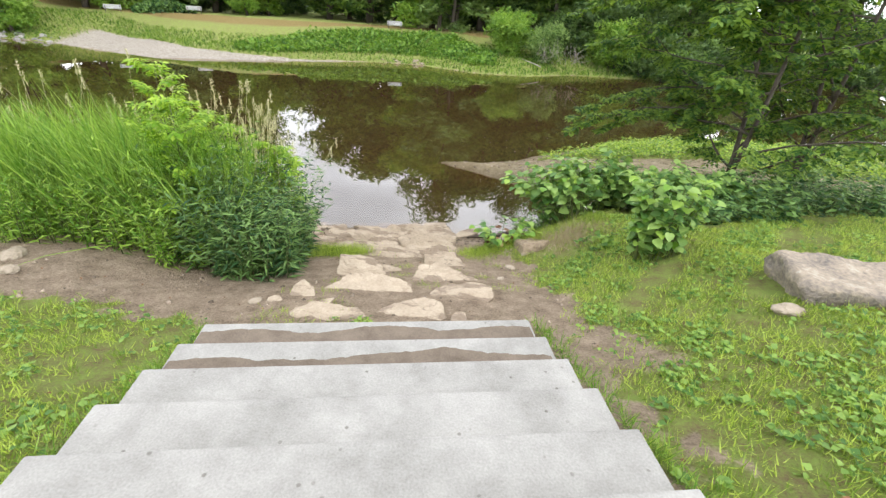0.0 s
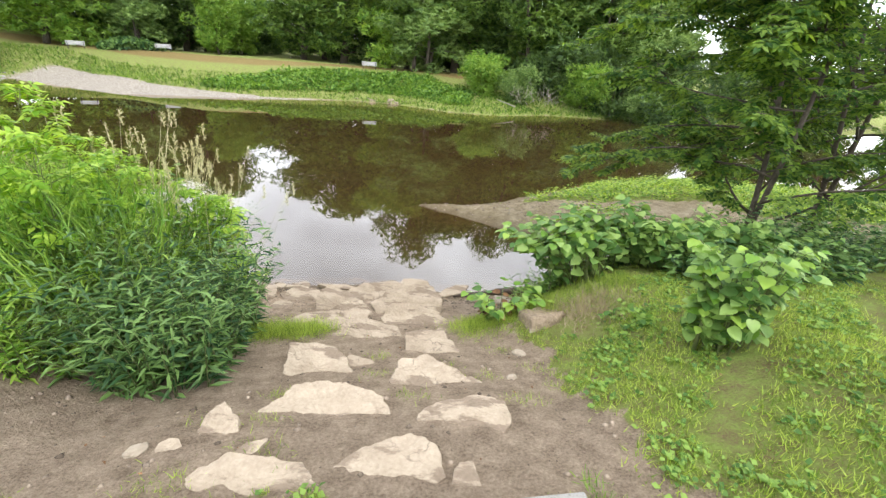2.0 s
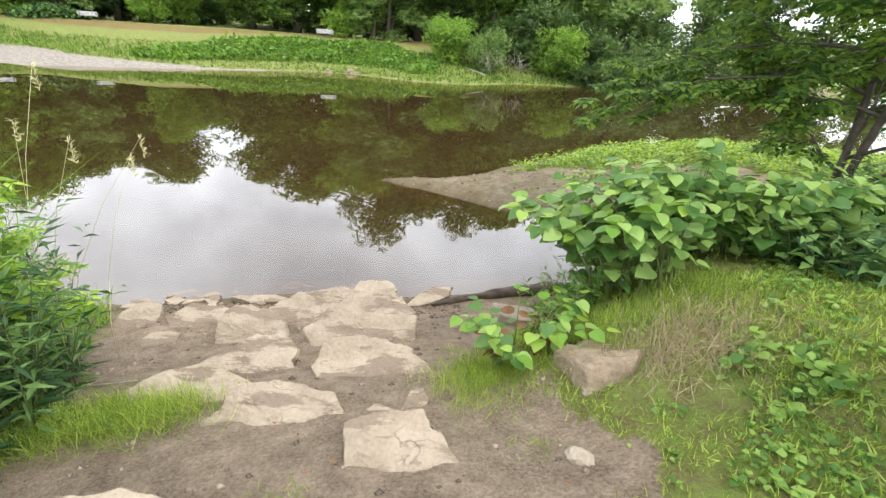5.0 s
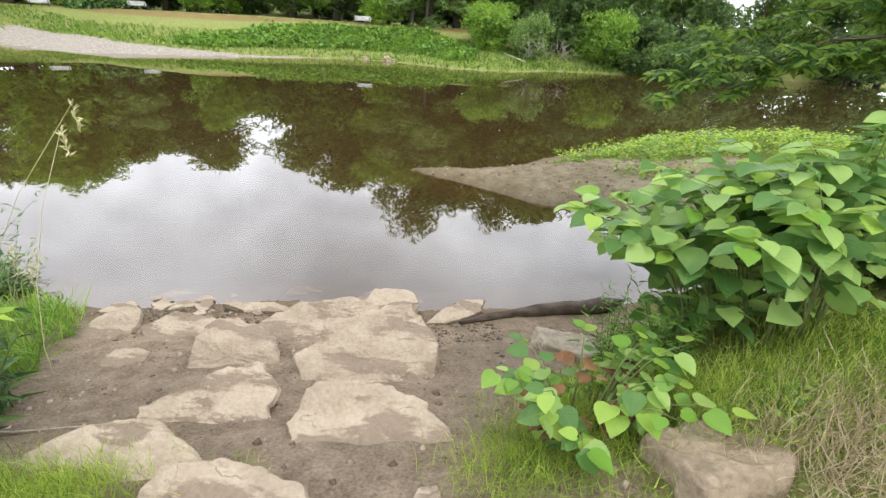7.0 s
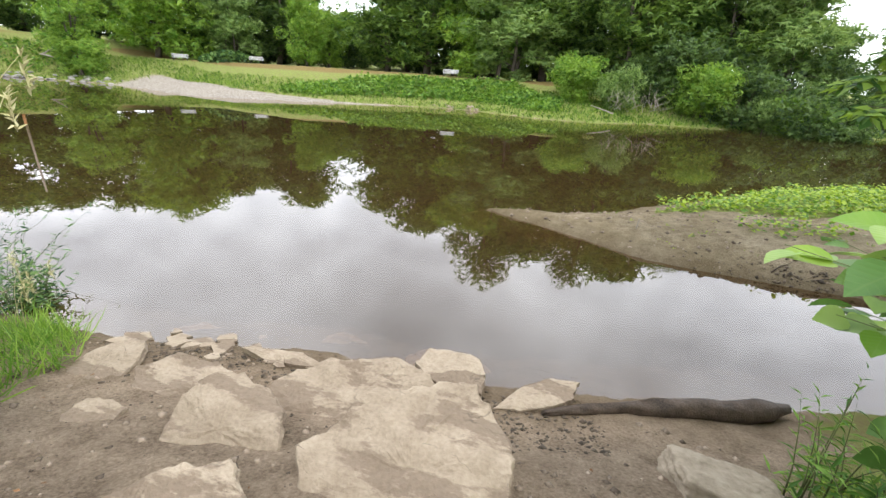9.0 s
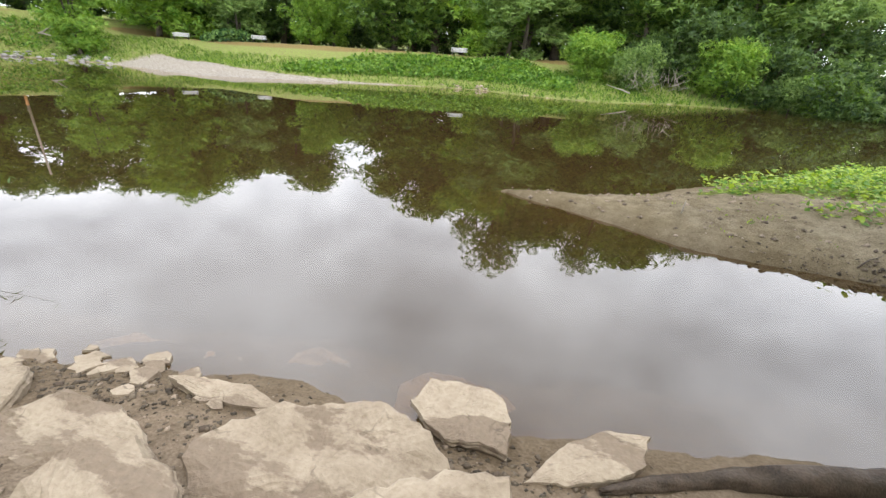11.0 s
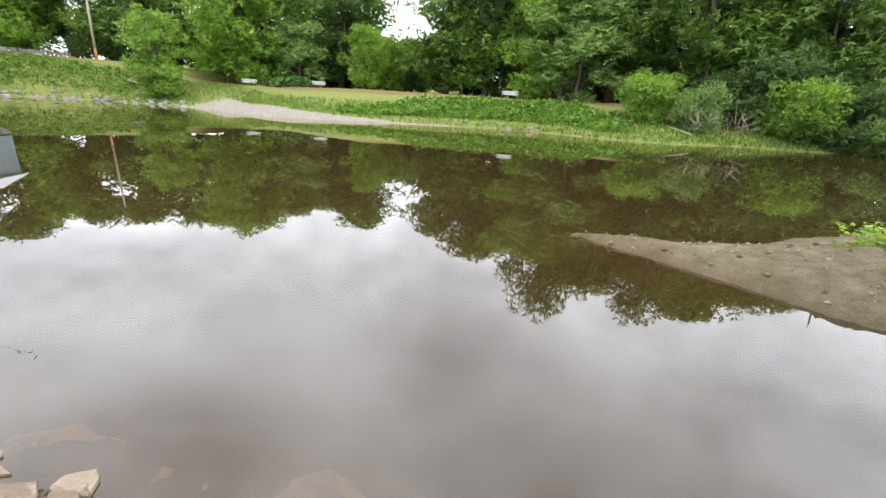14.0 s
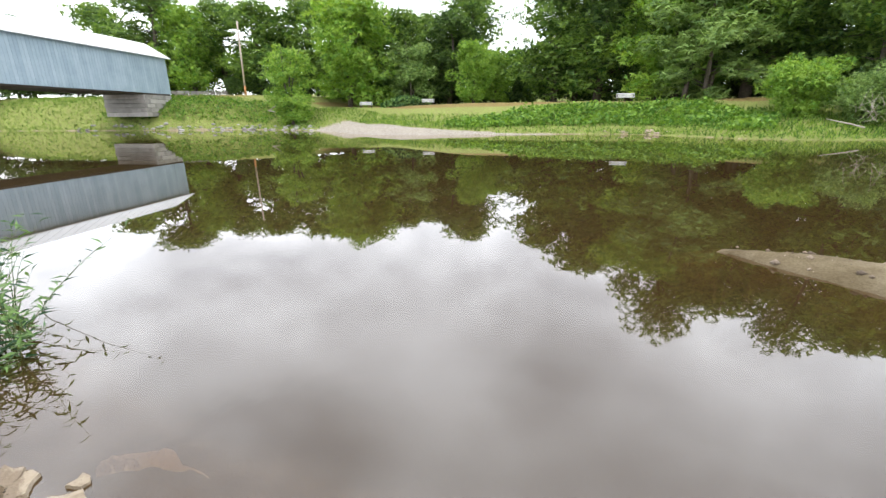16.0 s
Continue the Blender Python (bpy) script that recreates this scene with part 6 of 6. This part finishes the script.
def soil_litter():
    rng = np.random.default_rng(340)
    n = 8500
    x, y = rng.uniform(-4.2, 4.5, n), np.where(rng.uniform(0, 1, n) < 0.62, rng.uniform(1.0, 7.3, n), rng.uniform(10.8, 14.2, n))
    far = rng.uniform(0, 1, n) < 0.45
    keep = (land(x, y) > 0.04) & np.where(y < 9, (lawn_mask(x, y) < 0.4) & (rng.uniform(0, 1, n) < 0.35 + 0.65 * smooth01(4.0, 6.0, y)), far & ~vines(x, y))
    x, y = x[keep], y[keep]
    z = land(x, y)
    V, F = [], []
    for k in range(len(x)):
        s = (0.005 + 0.032 * rng.uniform() ** 4) * (1.5 if y[k] > 9 else 1)
        p = rng.normal(0, 1, (6, 3)) * 0.12
        o = np.array([(1, 0, 0), (-1, 0, 0), (0, 1, 0), (0, -1, 0), (0, 0, 0.7), (0, 0, -0.7)]) + p
        b = len(V) * 6
        V.append(o * s + (x[k], y[k], z[k]))
        F.append(np.array([(0, 2, 4), (2, 1, 4), (1, 3, 4), (3, 0, 4), (2, 0, 5), (1, 2, 5), (3, 1, 5), (0, 3, 5)]) + b)
    tagged(obj_np("soil_pebbles", np.vstack(V), np.vstack(F), CLOD), "clods and small pebbles scattered over the bare soil", "pebbles", kind="stuff")


soil_litter()


def spit_edge():
    rng = np.random.default_rng(345)
    n = 9000
    x, y = rng.uniform(1.6, 8.0, n), rng.uniform(9.6, 12.6, n)
    z = land(x, y)
    keep = (z > 0.005) & (z < 0.2) & (rng.uniform(0, 1, n) < smooth01(2.0, 4.5, x))
    x, y, z = x[keep][:1500], y[keep][:1500], z[keep][:1500]
    V, F = [], []
    for k in range(len(x)):
        s = 0.01 + 0.035 * rng.uniform() ** 4
        o = np.array([(1, 0, 0), (-1, 0, 0), (0, 1, 0), (0, -1, 0), (0, 0, 0.8), (0, 0, -0.7)]) + rng.normal(0, 0.2, (6, 3))
        V.append(o * s + (x[k], y[k], z[k]))
        F.append(np.array([(0, 2, 4), (2, 1, 4), (1, 3, 4), (3, 0, 4), (2, 0, 5), (1, 2, 5), (3, 1, 5), (0, 3, 5)]) + 6 * k)
    tagged(obj_np("bank_clods", np.vstack(V), np.vstack(F), WETMUD), "dark wet clods along the crumbling edge of the spit", "clods", kind="stuff")
    for k in range(9):
        x0 = rng.uniform(2.4, 6.5)
        col = np.linspace(9.5, 12.8, 160)
        y0 = float(col[np.argmax(land(np.full(160, x0), col) > 0.1)])
        Q, R = limb((x0, y0, 0.12), (1.0, rng.normal(0.25, 0.12), 0.0), rng.uniform(0.25, 0.55), 0.012, rng, 0.0, 5)
        Q[:, 2] = np.maximum(land(Q[:, 0], Q[:, 1]), 0.0) + 0.012
        V, F = tube(Q, R, 5)
        tagged(obj_np("root", V, F, WETLOG, smooth=True), "dark bare root lying along the spit's edge", "root", "roots along the spit")


spit_edge()


def shore_mud():
    rng = np.random.default_rng(347)
    n = 2600
    x, y = rng.uniform(-3.6, 0.8, n), rng.normal(7.0, 0.22, n)
    z = land(x, y)
    keep = (z > 0.0) & (z < 0.3)
    x, y, z = x[keep], y[keep], z[keep]
    V, F = [], []
    for k in range(len(x)):
        s = 0.006 + 0.022 * rng.uniform() ** 3
        o = np.array([(1, 0, 0), (-1, 0, 0), (0, 1, 0), (0, -1, 0), (0, 0, 0.6), (0, 0, -0.6)]) + rng.normal(0, 0.2, (6, 3))
        V.append(o * s + (x[k], y[k], z[k]))
        F.append(np.array([(0, 2, 4), (2, 1, 4), (1, 3, 4), (3, 0, 4), (2, 0, 5), (1, 2, 5), (3, 1, 5), (0, 3, 5)]) + 6 * k)
    tagged(obj_np("shore_clods", np.vstack(V), np.vstack(F), WETMUD), "dark wet clods of mud between the shore stones", "clods", kind="stuff")


shore_mud()


def build_drift():
    rng = np.random.default_rng(350)
    z = float(land(3.3, 47.6))
    p = empty("fallen_tree", (3.9, 46.8, z), "bleached fallen trunk with bare twigs at the far shore", "dead tree")
    V, F = tube([(-1.2, 0.6, 0.55), (-0.7, 0.35, 0.4), (0.1, -0.1, 0.2), (0.7, -0.5, 0.0)], (0.02, 0.035, 0.05, 0.055), 8)
    obj_np("trunk", V, F, TWIG, p, True)
    sticks = []
    for k in range(46):
        a = (rng.uniform(0.2, 4.6), rng.uniform(-0.8, 1.4), rng.uniform(0.2, 1.4))
        Q, R = limb(a, (rng.normal(0, 1), rng.normal(0, 0.6), rng.uniform(0.2, 1.6)), rng.uniform(0.7, 1.9), 0.02, rng, 0.1, 4)
        sticks.append(tube(Q, R, 4))
    V, F = joined(sticks)
    obj_np("twigs", V, F, TWIG, p)
    z = float(land(-59.0, 46.2))
    q = empty("drift_branch", (-59.2, 45.2, max(z, 0.0)), "bare drift branch lodged at the far shore", "dead branch")
    for pts, r in (([(-1.8, 0.3, 0.1), (0, 0, 0.5), (2.0, 0.2, 1.5)], (0.13, 0.1, 0.05)), ([(-0.6, 0, 0.3), (1.0, -0.4, 0.2), (2.4, -0.7, 0.0)], (0.1, 0.08, 0.04))):
        V, F = tube(pts, r, 7)
        obj_np("limb", V, F, TWIG, q, True)
    V, F = tube([(1.73, 12.24, 0.12), (1.735, 12.24, 0.3), (1.75, 12.25, 0.44)], (0.014, 0.011, 0.006), 6)
    tagged(obj_np("twig", V, F, TWIG), "bleached twig stuck upright in the sand spit", "twig")


build_drift()


def fallen_leaves():
    rng = np.random.default_rng(360)
    n = 260
    x, y = rng.uniform(-4.5, 6, n), rng.uniform(-1.0, 6.8, n)
    s, l = near_sl(x, y)
    keep = ((l < -1.35) | (l > 1.75) | (s > 1.6)) & (land(x, y) > 0.1)
    x, y = x[keep], y[keep]
    P = np.stack([x, y, land(x, y) + 0.035], -1)
    V, F = cards(P, rng.normal(0, 1, (len(x), 3)) * (1, 1, 0.15), rng.uniform(0.015, 0.04, len(x)), LEAF, 0.6, rng, twist=0.3)
    tagged(obj_np("fallen_leaves", V, F, DEADLEAF), "dry fallen leaves scattered over lawn and soil", "leaves", kind="stuff")


fallen_leaves()
